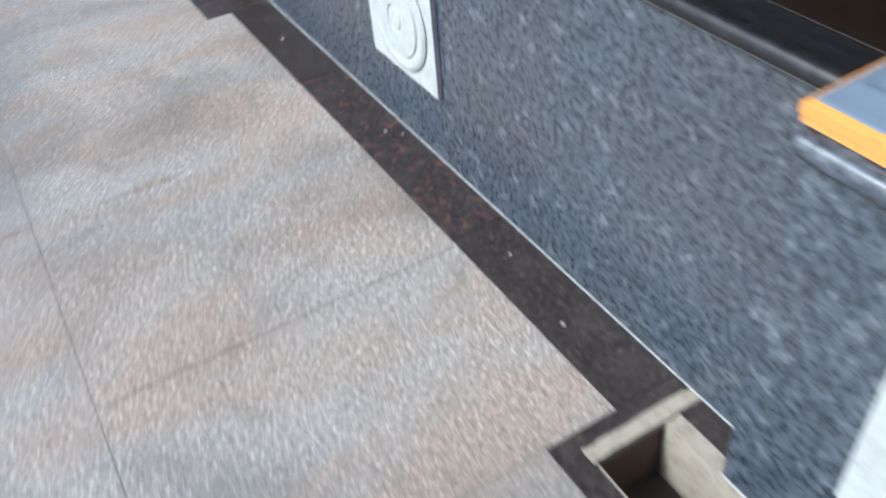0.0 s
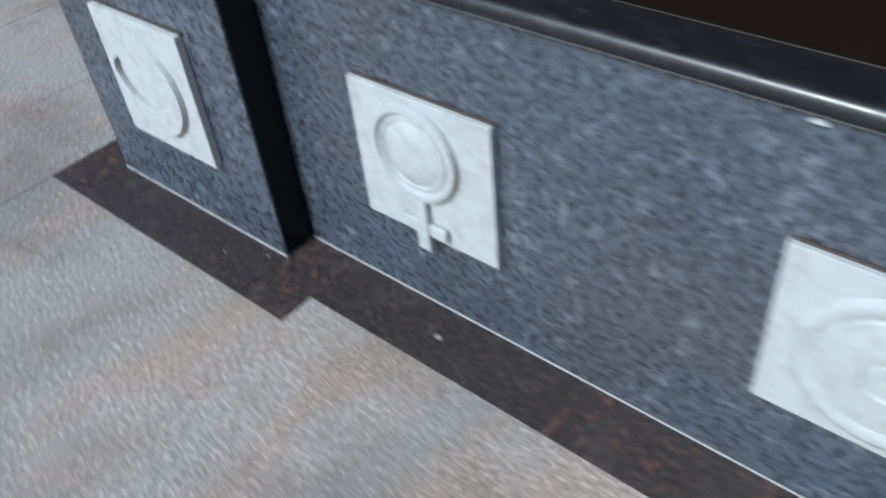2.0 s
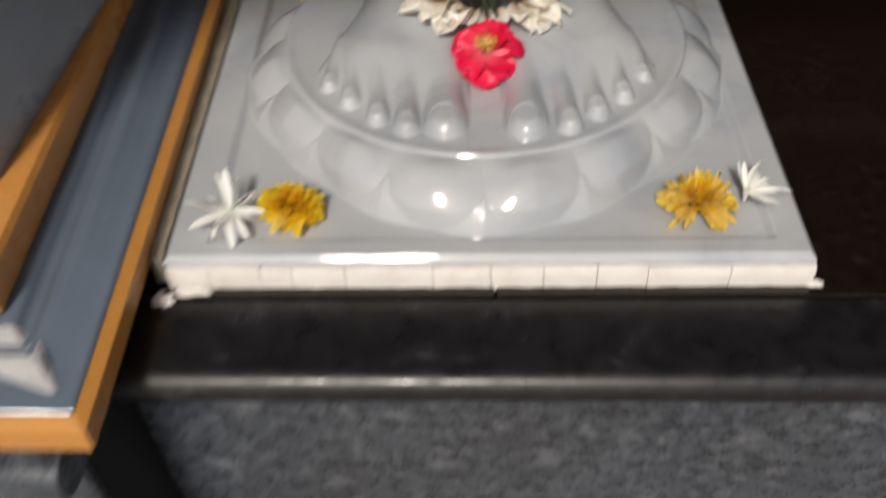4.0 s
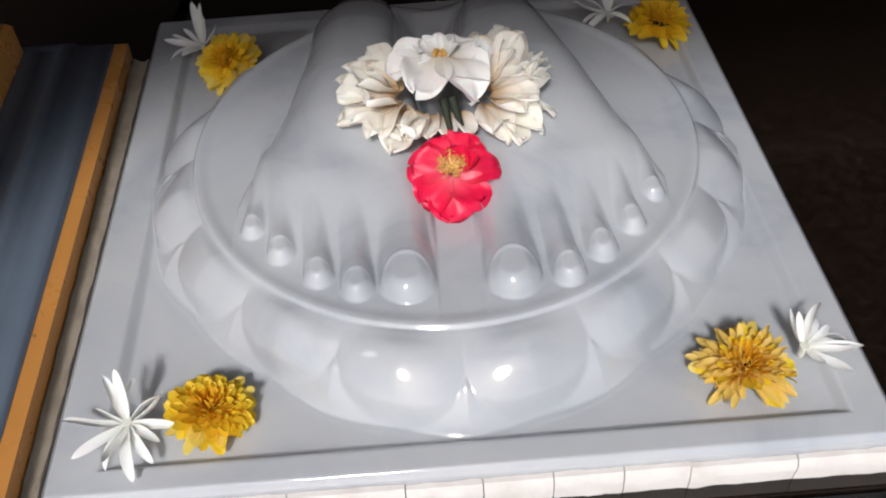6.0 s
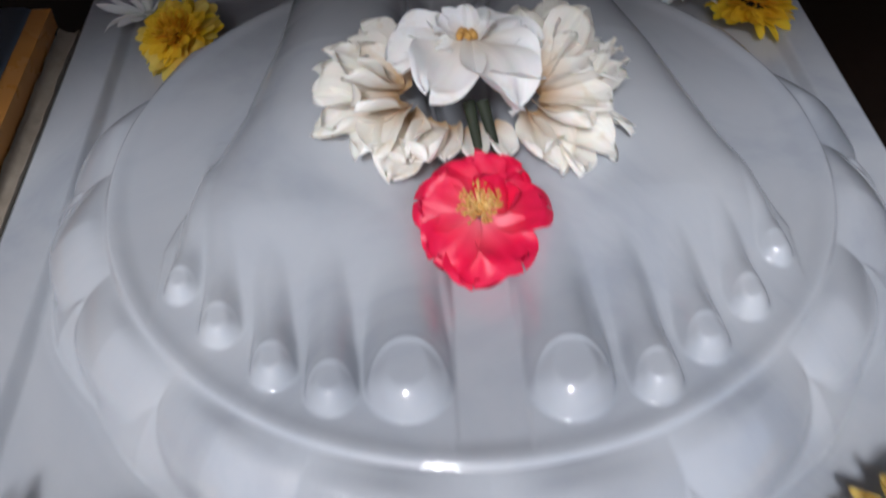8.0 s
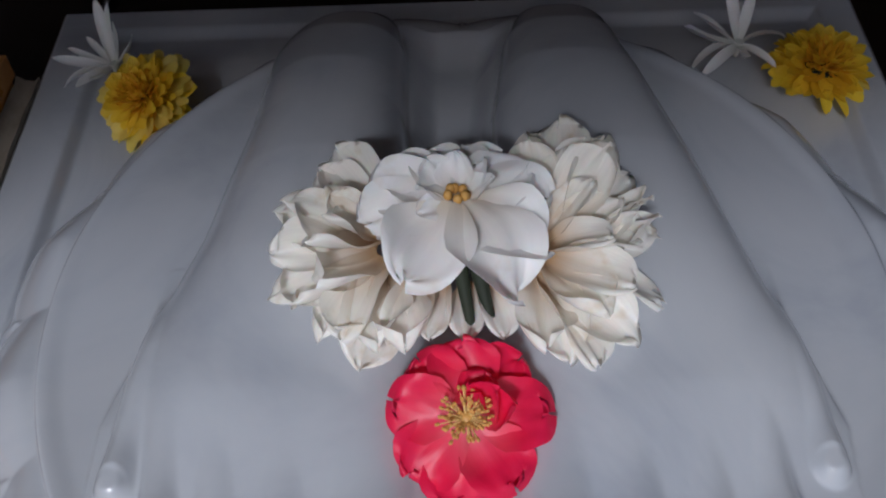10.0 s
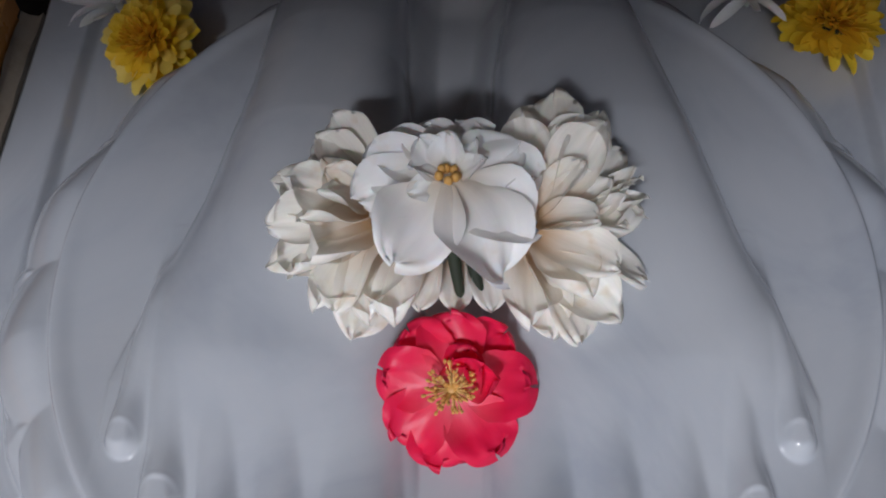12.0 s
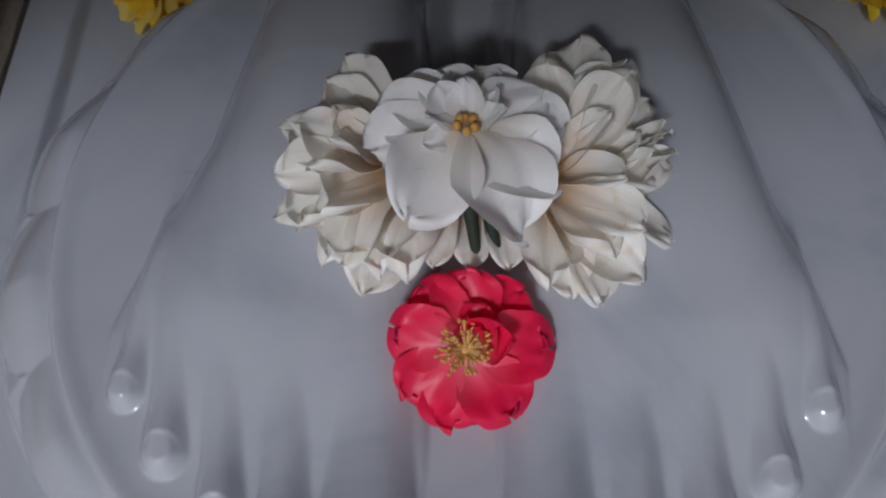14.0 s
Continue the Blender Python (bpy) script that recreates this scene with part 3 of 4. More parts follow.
def carving(x, y):
    """Height of the carving over the slab's top: rim, lotus skirt, disc, a pair of feet."""
    xl = left_edge(y)
    edge = np.minimum(np.minimum(x - xl, SX1 - x), np.minimum(y - SY0, SY1 - y))
    h = -0.006 * smooth(0.021, 0.028, np.minimum(np.minimum(x - xl - 0.008, SX1 - x - 0.002), np.minimum(y - SY0 + 0.004, SY1 - y + 0.002)))
    h = h - 0.004 * smooth(0.004, 0.0, edge)
    cx, cy, R = DISC
    r = np.hypot(x - cx, y - cy)
    skirt, ro = lotus(x, y)
    h = np.where(ro < 0.228, soft_max(h, skirt, 0.0012), h)
    # disc with a thin rounded lip
    disc = 0.0335 - 0.0016 * smooth(R - 0.004, R - 0.013, r)
    disc = disc - 0.05 * smooth(R - 0.002, R + 0.006, r)
    h = soft_max(h, disc, 0.0016)
    floor_h = 0.031
    mid_gap = np.interp(y, [0.30, 0.40, 0.45, 0.50], [0.264, 0.2575, 0.2585, 0.262])
    wide_gap = np.interp(y, [0.30, 0.40, 0.45, 0.50], [0.012, 0.020, 0.025, 0.034])
    h = h - 0.018 * smooth(0.28, 0.36, y) * smooth(0.500, 0.460, y) * smooth(1.0, 0.35, np.abs(x - mid_gap) / wide_gap)
    for side, toes in ((-1, TOES_L), (1, TOES_R)):
        fx = (x - 0.264) * side                # distance outwards from the gap between the feet
        if side < 0:
            inner = np.interp(y, [0.17, 0.20, 0.30, 0.40, 0.45, 0.50], [0.012, 0.0115, 0.013, 0.028, 0.030, 0.040])
            outer = np.interp(y, [0.17, 0.215, 0.243, 0.256, 0.280, 0.328, 0.394, 0.444, 0.50], [0.137, 0.139, 0.140, 0.137, 0.130, 0.1155, 0.104, 0.100, 0.086])
        else:
            inner = np.interp(y, [0.17, 0.20, 0.30, 0.40, 0.45, 0.50], [0.016, 0.0140, 0.012, 0.014, 0.020, 0.034])
            outer = np.interp(y, [0.17, 0.218, 0.242, 0.269, 0.303, 0.371, 0.425, 0.459, 0.50], [0.137, 0.139, 0.141, 0.134, 0.122, 0.104, 0.088, 0.078, 0.066])
        mid, half = (inner + outer) / 2, (outer - inner) / 2
        s = (fx - mid) / half
        rise = np.interp(y, [0.15, 0.19, 0.22, 0.25, 0.31, 0.36, 0.42, 0.45, 0.468, 0.480, 0.487], [0.008, 0.014, 0.0185, 0.0235, 0.030, 0.033, 0.031, 0.026, 0.0195, 0.0105, 0.0])
        front = 0.210 + 0.15 * np.clip(fx - 0.03, 0, 1) + 0.9 * np.clip(fx - 0.085, 0, 1) ** 1.15
        s_in, s_out = np.clip(-s, 0, 1), np.clip(s, 0, 1)
        ridge = 1 - smooth(0.05, 1.0, s_out)
        prof = np.where(s < 0, dome(s_in, 3.2), (0.74 * dome(s_out, 2.6) + 0.26 * ridge) if side < 0 else (0.94 * dome(s_out, 3.4) + 0.06 * ridge))
        body = floor_h + rise * prof * smooth(front - 0.068, front + 0.034, y)
        body = np.where(np.abs(s) < 1, body, floor_h - 0.002)
        ends = np.full_like(x, floor_h - 0.002)
        raw = body
        for tip, wide, high, root in toes:
            one = toe(fx, y, tip, wide, 0.80 * high, root, floor_h)
            raw = np.maximum(raw, one)
            ends = soft_max(ends, one, 0.0026)
        foot = soft_max(body, ends, 0.0055)
        foot = np.where((fx > 0.002) & (fx < 0.165) & (r < R - 0.004) & (raw > floor_h - 0.0019), foot, -1)
        h = np.where(foot > floor_h + 0.0002, soft_max(h, foot, 0.0025), h)
    return h


def blur(a, k):
    for _ in range(k):
        b = a.copy()
        b[1:-1, 1:-1] = (a[1:-1, 1:-1] * 4 + a[:-2, 1:-1] * 2 + a[2:, 1:-1] * 2 + a[1:-1, :-2] * 2 + a[1:-1, 2:] * 2 + a[:-2, :-2] + a[2:, 2:] + a[:-2, 2:] + a[2:, :-2]) / 16
        a = b
    return a


NX, NY = 640, 648
ga, gy = np.meshgrid(np.linspace(0, 1, NX), np.linspace(SY0, SY1, NY))
gx = left_edge(gy) + ga * (SX1 - left_edge(gy))
gh = blur(carving(gx, gy), 1)


def on_slab(x, y, h=0.0):
    """A place h over the plane of the slab's top."""
    return Vector((x, y, SLAB_TOP + SLOPE * (y - SY0) + h))


def carved(x, y):
    """Height of the carved surface over the slab's plane at (x, y)."""
    i = int(round((x - left_edge(y)) / (SX1 - left_edge(y)) * (NX - 1)))
    j = int(round((y - SY0) / (SY1 - SY0) * (NY - 1)))
    return float(gh[min(max(j, 0), NY - 1), min(max(i, 0), NX - 1)])


def sculpture():
    z = SLAB_TOP + SLOPE * (gy - SY0) + gh
    top = np.stack([gx, gy, z], -1).reshape(-1, 3)
    idx = np.arange(NX * NY).reshape(NY, NX)
    quads = np.stack([idx[:-1, :-1], idx[:-1, 1:], idx[1:, 1:], idx[1:, :-1]], -1).reshape(-1, 4)
    ring = np.concatenate([idx[0, :], idx[1:, -1], idx[-1, -2::-1], idx[-2:0:-1, 0]])
    low = top[ring].copy()
    low[:, 2] = TOP + 0.0032
    start = len(top)
    n = len(ring)
    k = np.arange(n)
    k2 = (k + 1) % n
    side = np.stack([ring[k], start + k, start + k2, ring[k2]], -1)
    me = bpy.data.meshes.new("foot_sculpture")
    me.from_pydata(np.concatenate([top, low]).tolist(), [], np.concatenate([quads, side]).tolist() + [(start + np.arange(n))[::-1].tolist()])
    me.materials.append(M_MARBLE)
    flags = [True] * len(quads) + [False] * (n + 1)
    me.polygons.foreach_set("use_smooth", flags)
    me.update()
    return tagged(new("foot_sculpture", me), "polished white marble slab carved with a lotus disc", "sculpture")


sculpture()

# rough cement strip along the slab's front foot, cracked into pieces
random.seed(11)
strip = thing("cement_strip", "cracked white cement strip along the front of the marble slab", "cement strip")
x = SX0 + 0.002
cuts = [0.034, 0.062, 0.100, 0.123, 0.162, 0.226, 0.268, 0.306, 0.344, 0.380, 0.438, 0.497]
for c in cuts:
    bm = bmesh.new()
    bmesh.ops.create_grid(bm, x_segments=8, y_segments=4, size=0.5)
    hz = 0.0215 + random.uniform(-0.0012, 0.0012)
    for v in bm.verts:
        px, pz = x + (v.co.x + 0.5) * (c - x - 0.0003), v.co.y + 0.5
        n = noise.noise(Vector((px * 90, pz * 2.0, 3)))
        v.co = Vector((px, SY0 - 0.0035 - 0.0018 * (1 - (2 * pz - 1) ** 4) - 0.0014 * n, TOP + 0.0005 + pz * hz + (0.0016 * n if pz > 0.9 else (-0.0002 if pz < 0.1 else 0))))
        if pz < 0.1:
            v.co.y -= 0.0025 * abs(n) + 0.001
    ext = bmesh.ops.extrude_face_region(bm, geom=list(bm.faces))
    for g in ext["geom"]:
        if isinstance(g, bmesh.types.BMVert):
            g.co.y = SY0 - 0.0003
    part("cement_piece", bm, M_EDGE, strip, "", 50)
    x = c + 0.0003


# mortar squeezed out at the foot of the slab
def crumb(label, at, size, seed, material=M_EDGE):
    bm = bmesh.new()
    bmesh.ops.create_icosphere(bm, subdivisions=3, radius=1.0)
    for v in bm.verts:
        v.co *= 1 + 0.55 * noise.noise(v.co * 1.9 + Vector((seed, 0, 0))) + 0.25 * noise.noise(v.co * 5.0 + Vector((0, seed, 0)))
        v.co.z = max(v.co.z, -0.35)
    bmesh.ops.transform(bm, matrix=Matrix.Translation((0, 0, 0.35 * size[2])) @ Matrix.Diagonal((*size, 1)), verts=bm.verts)
    ob = finish("mortar_crumb", bm, material, None, "", 50)
    ob.location = at
    return tagged(ob, label, "mortar", group="mortar crumbs")


crumb("dried white mortar smeared on black granite", (0.026, 0.046, TOP), (0.008, 0.006, 0.003), 2)
crumb("dried white mortar smeared on black granite", (0.048, 0.050, TOP + 0.003), (0.014, 0.003, 0.004), 6)
crumb("dried white mortar at the slab corner", (0.499, 0.0565, TOP + 0.003), (0.006, 0.003, 0.0025), 4)
crumb("dried white mortar smear under the coping", (0.968, -0.002, 0.634), (0.010, 0.0015, 0.005), 3, M_TILE)
for k, (x, y, w) in enumerate(((0.413, -0.071, 0.007), (1.053, -0.054, 0.005), (1.090, -0.024, 0.004), (-0.128, -0.148, 0.003), (-0.035, -0.103, 0.003), (1.62, -0.06, 0.004), (1.84, -0.09, 0.005))):
    crumb("small pale cement splash on the dark border", (x, y, 0.0012), (w, 0.7 * w, 0.0008), 30 + k, M_JOINT)
for k in range(9):
    crumb("small dirty mortar crumb beside the slab", (left_edge(0.070 + 0.021 * k) + 0.001 - 0.0025 * (k % 2), 0.070 + 0.021 * k + 0.006 * math.sin(k * 2.1), TOP + 0.012), (0.0022 + 0.001 * (k % 3), 0.004, 0.0035), 9 + k)
# stained mortar bed filling the gap between the slab and the column foot
bm = bmesh.new()
bed = []
for i in range(61):
    y = SY0 + 0.002 + (SY1 - 0.062 - SY0) * i / 60
    a = 0.027 - 0.031 * (y + 0.092) / 0.58 + 0.0006
    b = left_edge(y) - 0.0006
    n = [noise.noise(Vector((y * 70, k * 3.1, 0))) for k in range(4)]
    bed.append([bm.verts.new((a + (b - a) * t, y, TOP + 0.0285 + 0.04 * (y - SY0) + dz + 0.0022 * n[k])) for k, (t, dz) in enumerate(((0.0, 0.0), (0.3, -0.003), (0.7, -0.004), (1.0, -0.001)))] + [bm.verts.new((b, y, TOP + 0.0035)), bm.verts.new((a, y, TOP + 0.0035))])
for p, q in zip(bed, bed[1:]):
    for k in range(6):
        bm.faces.new((p[k], p[(k + 1) % 6], q[(k + 1) % 6], q[k]))
bm.faces.new(bed[0])
bm.faces.new(list(reversed(bed[-1])))
part("mortar_bed", bm, M_STAINED, strip, "stained cream mortar bed", 60)


# ---- flowers ----
def petal_mesh(name, length, width, material, cup=0.3, curl=0.0, lift=0.0, tip=0.5, wave=0.0, nx=4, ny=7, base_w=0.25, notch=0.0, seed=0, crease=0.0, point=2.2, ragged=0.0):
    """A petal along +y from the origin: curved along its length (curl, degrees), cupped across, with a slightly uneven edge."""
    rng = random.Random(seed)
    verts, uvs, faces = [], [], []
    y, z, a = 0.0, 0.0, radians(lift)
    ph = rng.uniform(0, 6.28)
    for j in range(ny + 1):
        k = 1 - (1 - j / ny) ** 1.7
        step = length * ((1 - j / ny) ** 1.7 - (1 - min(j + 1, ny) / ny) ** 1.7)
        w = width / 2 * (base_w + (1 - base_w) * math.sin(min(k / max(1 - tip, 0.05), 1.0) * math.pi / 2)) if k < 1 - tip else width / 2 * math.sqrt(max(1 - ((k - (1 - tip)) / tip) ** point, 0.0025))
        for i in range(nx + 1):
            s = 2 * i / nx - 1
            e = wave * math.sin(ph + 5.0 * k + 2.4 * s) * abs(s) * (0.3 + k)
            dz = cup * w * s * s + e + crease * (math.sin(ph * 2 + 7.0 * s + 1.5 * k) + 0.6 * math.sin(ph * 5 + 11.0 * s - 3.0 * k)) * k
            edge_n = ragged * (math.sin(ph * 3 + 6.1 * s) + 0.7 * math.sin(ph * 7 + 13.0 * s) + 0.4 * math.sin(ph * 11 + 23.0 * s))
            dy = edge_n * length * max(0.0, k - 0.45) / 0.55 - notch * length * (1 - abs(s)) * max(0, k - 0.85) / 0.15 - 0.04 * length * s * s * k * k
            verts.append((w * s * (1 + ragged * (math.sin(ph * 4 + 9.0 * k) + 0.6 * math.sin(ph * 9 + 21.0 * k + s))) + 0.12 * w * math.sin(ph * 6) * k * k, y - math.sin(a) * dz + dy * math.cos(a), z + math.cos(a) * dz + dy * math.sin(a)))
            uvs.append((i / nx, k))
        y += step * math.cos(a)
        z += step * math.sin(a)
        a += radians(curl) / ny
    for j in range(ny):
        for i in range(nx):
            p = j * (nx + 1) + i
            faces.append((p, p + 1, p + nx + 2, p + nx + 1))
    me = bpy.data.meshes.new(name)
    me.from_pydata(verts, [], faces)
    lay = me.uv_layers.new(name="UVMap")
    for poly in me.polygons:
        poly.use_smooth = True
        for li in poly.loop_indices:
            lay.data[li].uv = uvs[me.loops[li].vertex_index]
    me.materials.append(material)
    return me


def place(name, me, parent, at, azimuth, elevation, roll=0.0, scale=1.0, label=""):
    ob = new(name, me)
    ob.parent = parent
    ob.matrix_basis = Matrix.Translation(at) @ pose(0, 0, 0, 0, 0, azimuth - 90) @ pose(0, 0, 0, elevation, 0, 0) @ pose(0, 0, 0, 0, roll, 0) @ Matrix.Scale(scale, 4)
    if label:
        tagged(ob, label)
    return ob


def joined(name, pieces, material_list, parent, label="", kind=""):
    """Many small petals in one mesh: pieces of (mesh, matrix)."""
    verts, faces, uvs, slots = [], [], [], []
    for me, m in pieces:
        off = len(verts)
        verts += [tuple(m @ v.co) for v in me.vertices]
        lay = me.uv_layers[0].data if me.uv_layers else None
        for p in me.polygons:
            faces.append([off + i for i in p.vertices])
            uvs += [tuple(lay[li].uv) if lay else (0.5, 0.5) for li in p.loop_indices]
            slots.append(material_list.index(me.materials[0]))
    out = bpy.data.meshes.new(name)
    out.from_pydata(verts, [], faces)
    lay = out.uv_layers.new(name="UVMap")
    for d, uv in zip(lay.data, uvs):
        d.uv = uv
    for k in material_list:
        out.materials.append(k)
    for p, s in zip(out.polygons, slots):
        p.material_index, p.use_smooth = s, True
    ob = new(name, out)
    ob.parent = parent
    return tagged(ob, label, kind=kind)


def pm(at, azimuth, elevation, roll=0.0, scale=1.0):
    return Matrix.Translation(at) @ pose(0, 0, 0, 0, 0, azimuth - 90) @ pose(0, 0, 0, elevation, 0, 0) @ pose(0, 0, 0, 0, roll, 0) @ Matrix.Scale(scale, 4)


MUM_PETALS = [petal_mesh("ray_petal", 0.0255, 0.0086, M_YELLOW, 0.35, c, 0, 0.36, 0.0004, 2, 5, 0.35, 0.06, i) for i, c in enumerate((26, 42, 10, -16))]
MUM_PALE = [petal_mesh("ray_petal", 0.028, 0.0078, M_YELLOW_PALE, 0.25, c, 0, 0.30, 0.0005, 2, 5, 0.4, 0.08, i + 9) for i, c in enumerate((-12, 8, -30, 20))]
MUM_THIN = [petal_mesh("ray_petal", 0.028, 0.0050, M_FADED, 0.7, c, 0, 0.35, 0.0014, 2, 6, 0.5, 0.1, i + 30) for i, c in enumerate((50, -20, 80, 15, -45))]
MUM_HEART = [petal_mesh("floret", 0.0105, 0.0034, M_YELLOW_HEART, 0.7, c, 0, 0.4, 0.0, 2, 4, 0.5, 0, i + 20) for i, c in enumerate((50, 75, 30))]


def mum(label, at, seed, radius=1.0, pale=0.3, ragged=0.0, tilt=(0, 0), gap=None, thin=False):
    """Chrysanthemum head: rings of ray petals round a heart of curled florets."""
    rng = random.Random(seed)
    f = thing("chrysanthemum", label, "flower", at, "yellow flowers on the slab corners")
    f.rotation_euler = (radians(tilt[0]), radians(tilt[1]), rng.uniform(0, 6.28) if gap is None else 0)
    petals = 0
    for ring, (count, elev, sc, up) in enumerate(((27, -4, 1.0, 0.004), (27, 3, 0.97, 0.0055), (25, 9, 0.91, 0.007), (23, 16, 0.83, 0.0085), (21, 24, 0.72, 0.010), (18, 36, 0.56, 0.0115), (16, 50, 0.45, 0.0125), (12, 64, 0.36, 0.013))):
        for i in range(count):
            az = 360 * (i + 0.5 * (ring % 2)) / count + rng.uniform(-7, 7)
            if gap is not None and ring < 3 and abs((az - gap + 180) % 360 - 180) < 22 - 4 * ring:
                continue
            pool = MUM_THIN if thin and rng.random() < 0.78 else MUM_PALE if (rng.random() < pale and ring < 3) else MUM_PETALS
            k = sc * radius * rng.uniform(0.86 - ragged, 1.06)
            place("ray_petal", rng.choice(pool), f, (0.003 * math.cos(radians(az)), 0.003 * math.sin(radians(az)), up * radius), az, elev + rng.uniform(-7, 7), rng.uniform(-25, 25) * (1 + 2 * ragged), k)
            petals += 1
    heart = []
    for i in range(70):
        rr = 0.0085 * math.sqrt((i + 0.5) / 70)
        az = i * 137.5
        heart.append((rng.choice(MUM_HEART), pm((rr * math.cos(radians(az)), rr * math.sin(radians(az)), 0.011 * radius + 0.004 * (1 - (rr / 0.0085) ** 2)), az + rng.uniform(-20, 20), 78 - 50 * rr / 0.0085, rng.uniform(-30, 30), radius * rng.uniform(0.7, 1.0))))
    joined("heart", heart, [M_YELLOW_HEART], f, "deep orange-yellow curled florets", "stuff")
    bm = bmesh.new()
    bmesh.ops.create_cone(bm, segments=14, radius1=0.004, radius2=0.011, depth=0.012, cap_ends=True)
    bmesh.ops.translate(bm, verts=bm.verts, vec=(0, 0, 0.005))
    part("calyx", bm, M_GREEN, f, "dark green calyx", 40)
    return f


mum("full yellow chrysanthemum head lying on white marble", on_slab(0.117, 0.106, 0.001), 3, 0.94, 0.15, 0.0, (14, 4))
mum("ragged wilting yellow chrysanthemum head on white marble", on_slab(0.422, 0.107, 0.001), 8, 1.06, 0.55, 0.14, (6, -6), 262, True)
mum("yellow chrysanthemum head tipped onto its pale outer petals", on_slab(0.090, 0.452, 0.006), 15, 1.05, 0.6, 0.05, (26, -6))
mum("bright yellow chrysanthemum head in the slab corner", on_slab(0.455, 0.461, 0.004), 21, 1.05, 0.1, 0.06, (10, -4))

STRAPS = [petal_mesh("strap_petal", 0.033, 0.0062, M_WHITE, 0.8, c, 0, 0.5, 0.0009, 2, 8, 0.45, 0, 40 + i) for i, c in enumerate((-45, 15, -80, 45, 70))]


def star(label, at, seed, rows, tilt=(0, 0)):
    """A white flower of narrow strap petals: rows of (azimuth, elevation, scale)."""
    rng = random.Random(seed)
    f = thing("white_star_flower", label, "flower", at, "white star flowers on the slab corners")
    f.rotation_euler = (radians(tilt[0]), radians(tilt[1]), 0)
    for az, el, sc in rows:
        place("strap_petal", rng.choice(STRAPS), f, (0.0015 * math.cos(radians(az)), 0.0015 * math.sin(radians(az)), 0.006), az, el, rng.uniform(-35, 35), sc)
    bm = bmesh.new()
    bmesh.ops.create_cone(bm, segments=10, radius1=0.0012, radius2=0.0028, depth=0.010, cap_ends=True)
    bmesh.ops.translate(bm, verts=bm.verts, vec=(0, 0, 0.003))
    part("flower_tube", bm, M_WHITE, f, "", 40)
    return f


star("white star flower with thin curling strap petals", on_slab(0.073, 0.101, 0.002), 1, [(100, 55, 1.0), (85, 48, 0.8), (128, 35, 0.95), (188, 8, 1.05), (222, 5, 1.0), (248, 4, 0.85), (262, 6, 1.0), (281, 5, 1.1), (300, 8, 0.9), (322, 10, 0.9), (345, 14, 0.9), (28, 40, 0.8), (10, 18, 0.85), (168, 20, 0.6)])
star("wilted white star flower with translucent strap petals", on_slab(0.457, 0.115, 0.004), 2, [(62, 30, 0.95), (50, 22, 0.8), (20, 10, 0.95), (352, 4, 0.95), (338, 6, 0.85), (305, 3, 0.95), (292, 8, 0.6), (118, 25, 0.7), (98, 45, 0.7), (30, 16, 0.7), (8, 20, 0.6)])
star("white star flower leaning on the yellow flower", on_slab(0.062, 0.480, 0.004), 3, [(105, 60, 1.15), (78, 62, 1.1), (60, 50, 0.8), (188, 10, 1.0), (205, 8, 0.9), (172, 15, 0.8), (245, 12, 0.9), (262, 10, 0.8), (20, 30, 0.7), (140, 25, 0.7)])
star("white star flower beside the yellow flower", on_slab(0.417, 0.482, 0.004), 4, [(110, 50, 1.1), (70, 58, 1.0), (88, 40, 0.8), (185, 12, 1.1), (200, 8, 1.0), (228, 8, 1.0), (262, 8, 0.9), (150, 20, 0.9), (15, 25, 0.8), (300, 15, 0.8)])

# the red rose between the feet
rose_at = on_slab(0.2660, 0.2360, max(carved(0.240, 0.236), carved(0.292, 0.236)) + 0.004)
rose = thing("rose", "open crimson rose with yellow stamens lying on the marble", "flower", rose_at)
rose.rotation_euler = (radians(26), 0, 0)
rng = random.Random(77)
ROSE = [petal_mesh("petal", 0.0335, 0.0310, M_RED, 0.10, c, 0, 0.44, 0.0052, 14, 12, 0.26, n, 60 + i, 0.0006, 2.6, 0.045) for i, (c, n) in enumerate(((-26, 0.10), (-14, 0.16), (-34, 0.06), (-8, 0.13)))]
ROSE_IN = [petal_mesh("petal", 0.019, 0.018, M_RED, 0.5, c, 0, 0.5, 0.0020, 6, 6, 0.35, 0.05, 70 + i) for i, c in enumerate((35, 70, 15))]
for az, el, sc, up in ((48, 6, 0.98, 0.001), (262, -2, 1.02, 0.0), (130, 5, 0.96, 0.0005), (92, 9, 0.98, 0.003), (3, 7, 0.98, 0.003), (305, 5, 1.0, 0.0035), (222, 5, 0.98, 0.003), (166, 8, 0.95, 0.004), (66, 24, 0.56, 0.005)):
    place("petal", rng.choice(ROSE), rose, (0.002 * math.cos(radians(az)), 0.002 * math.sin(radians(az)), up), az, el, rng.uniform(-7, 7), 0.85 * sc * rng.uniform(0.97, 1.04))
for az, el, sc in ((40, 40, 0.9), (12, 34, 0.85), (88, 50, 0.6), (58, 62, 0.6)):
    place("petal", rng.choice(ROSE_IN), rose, (0.005 * math.cos(radians(az)), 0.005 * math.sin(radians(az)), 0.006), az, el, rng.uniform(-20, 20), sc)
bm = bmesh.new()
bm2 = bmesh.new()
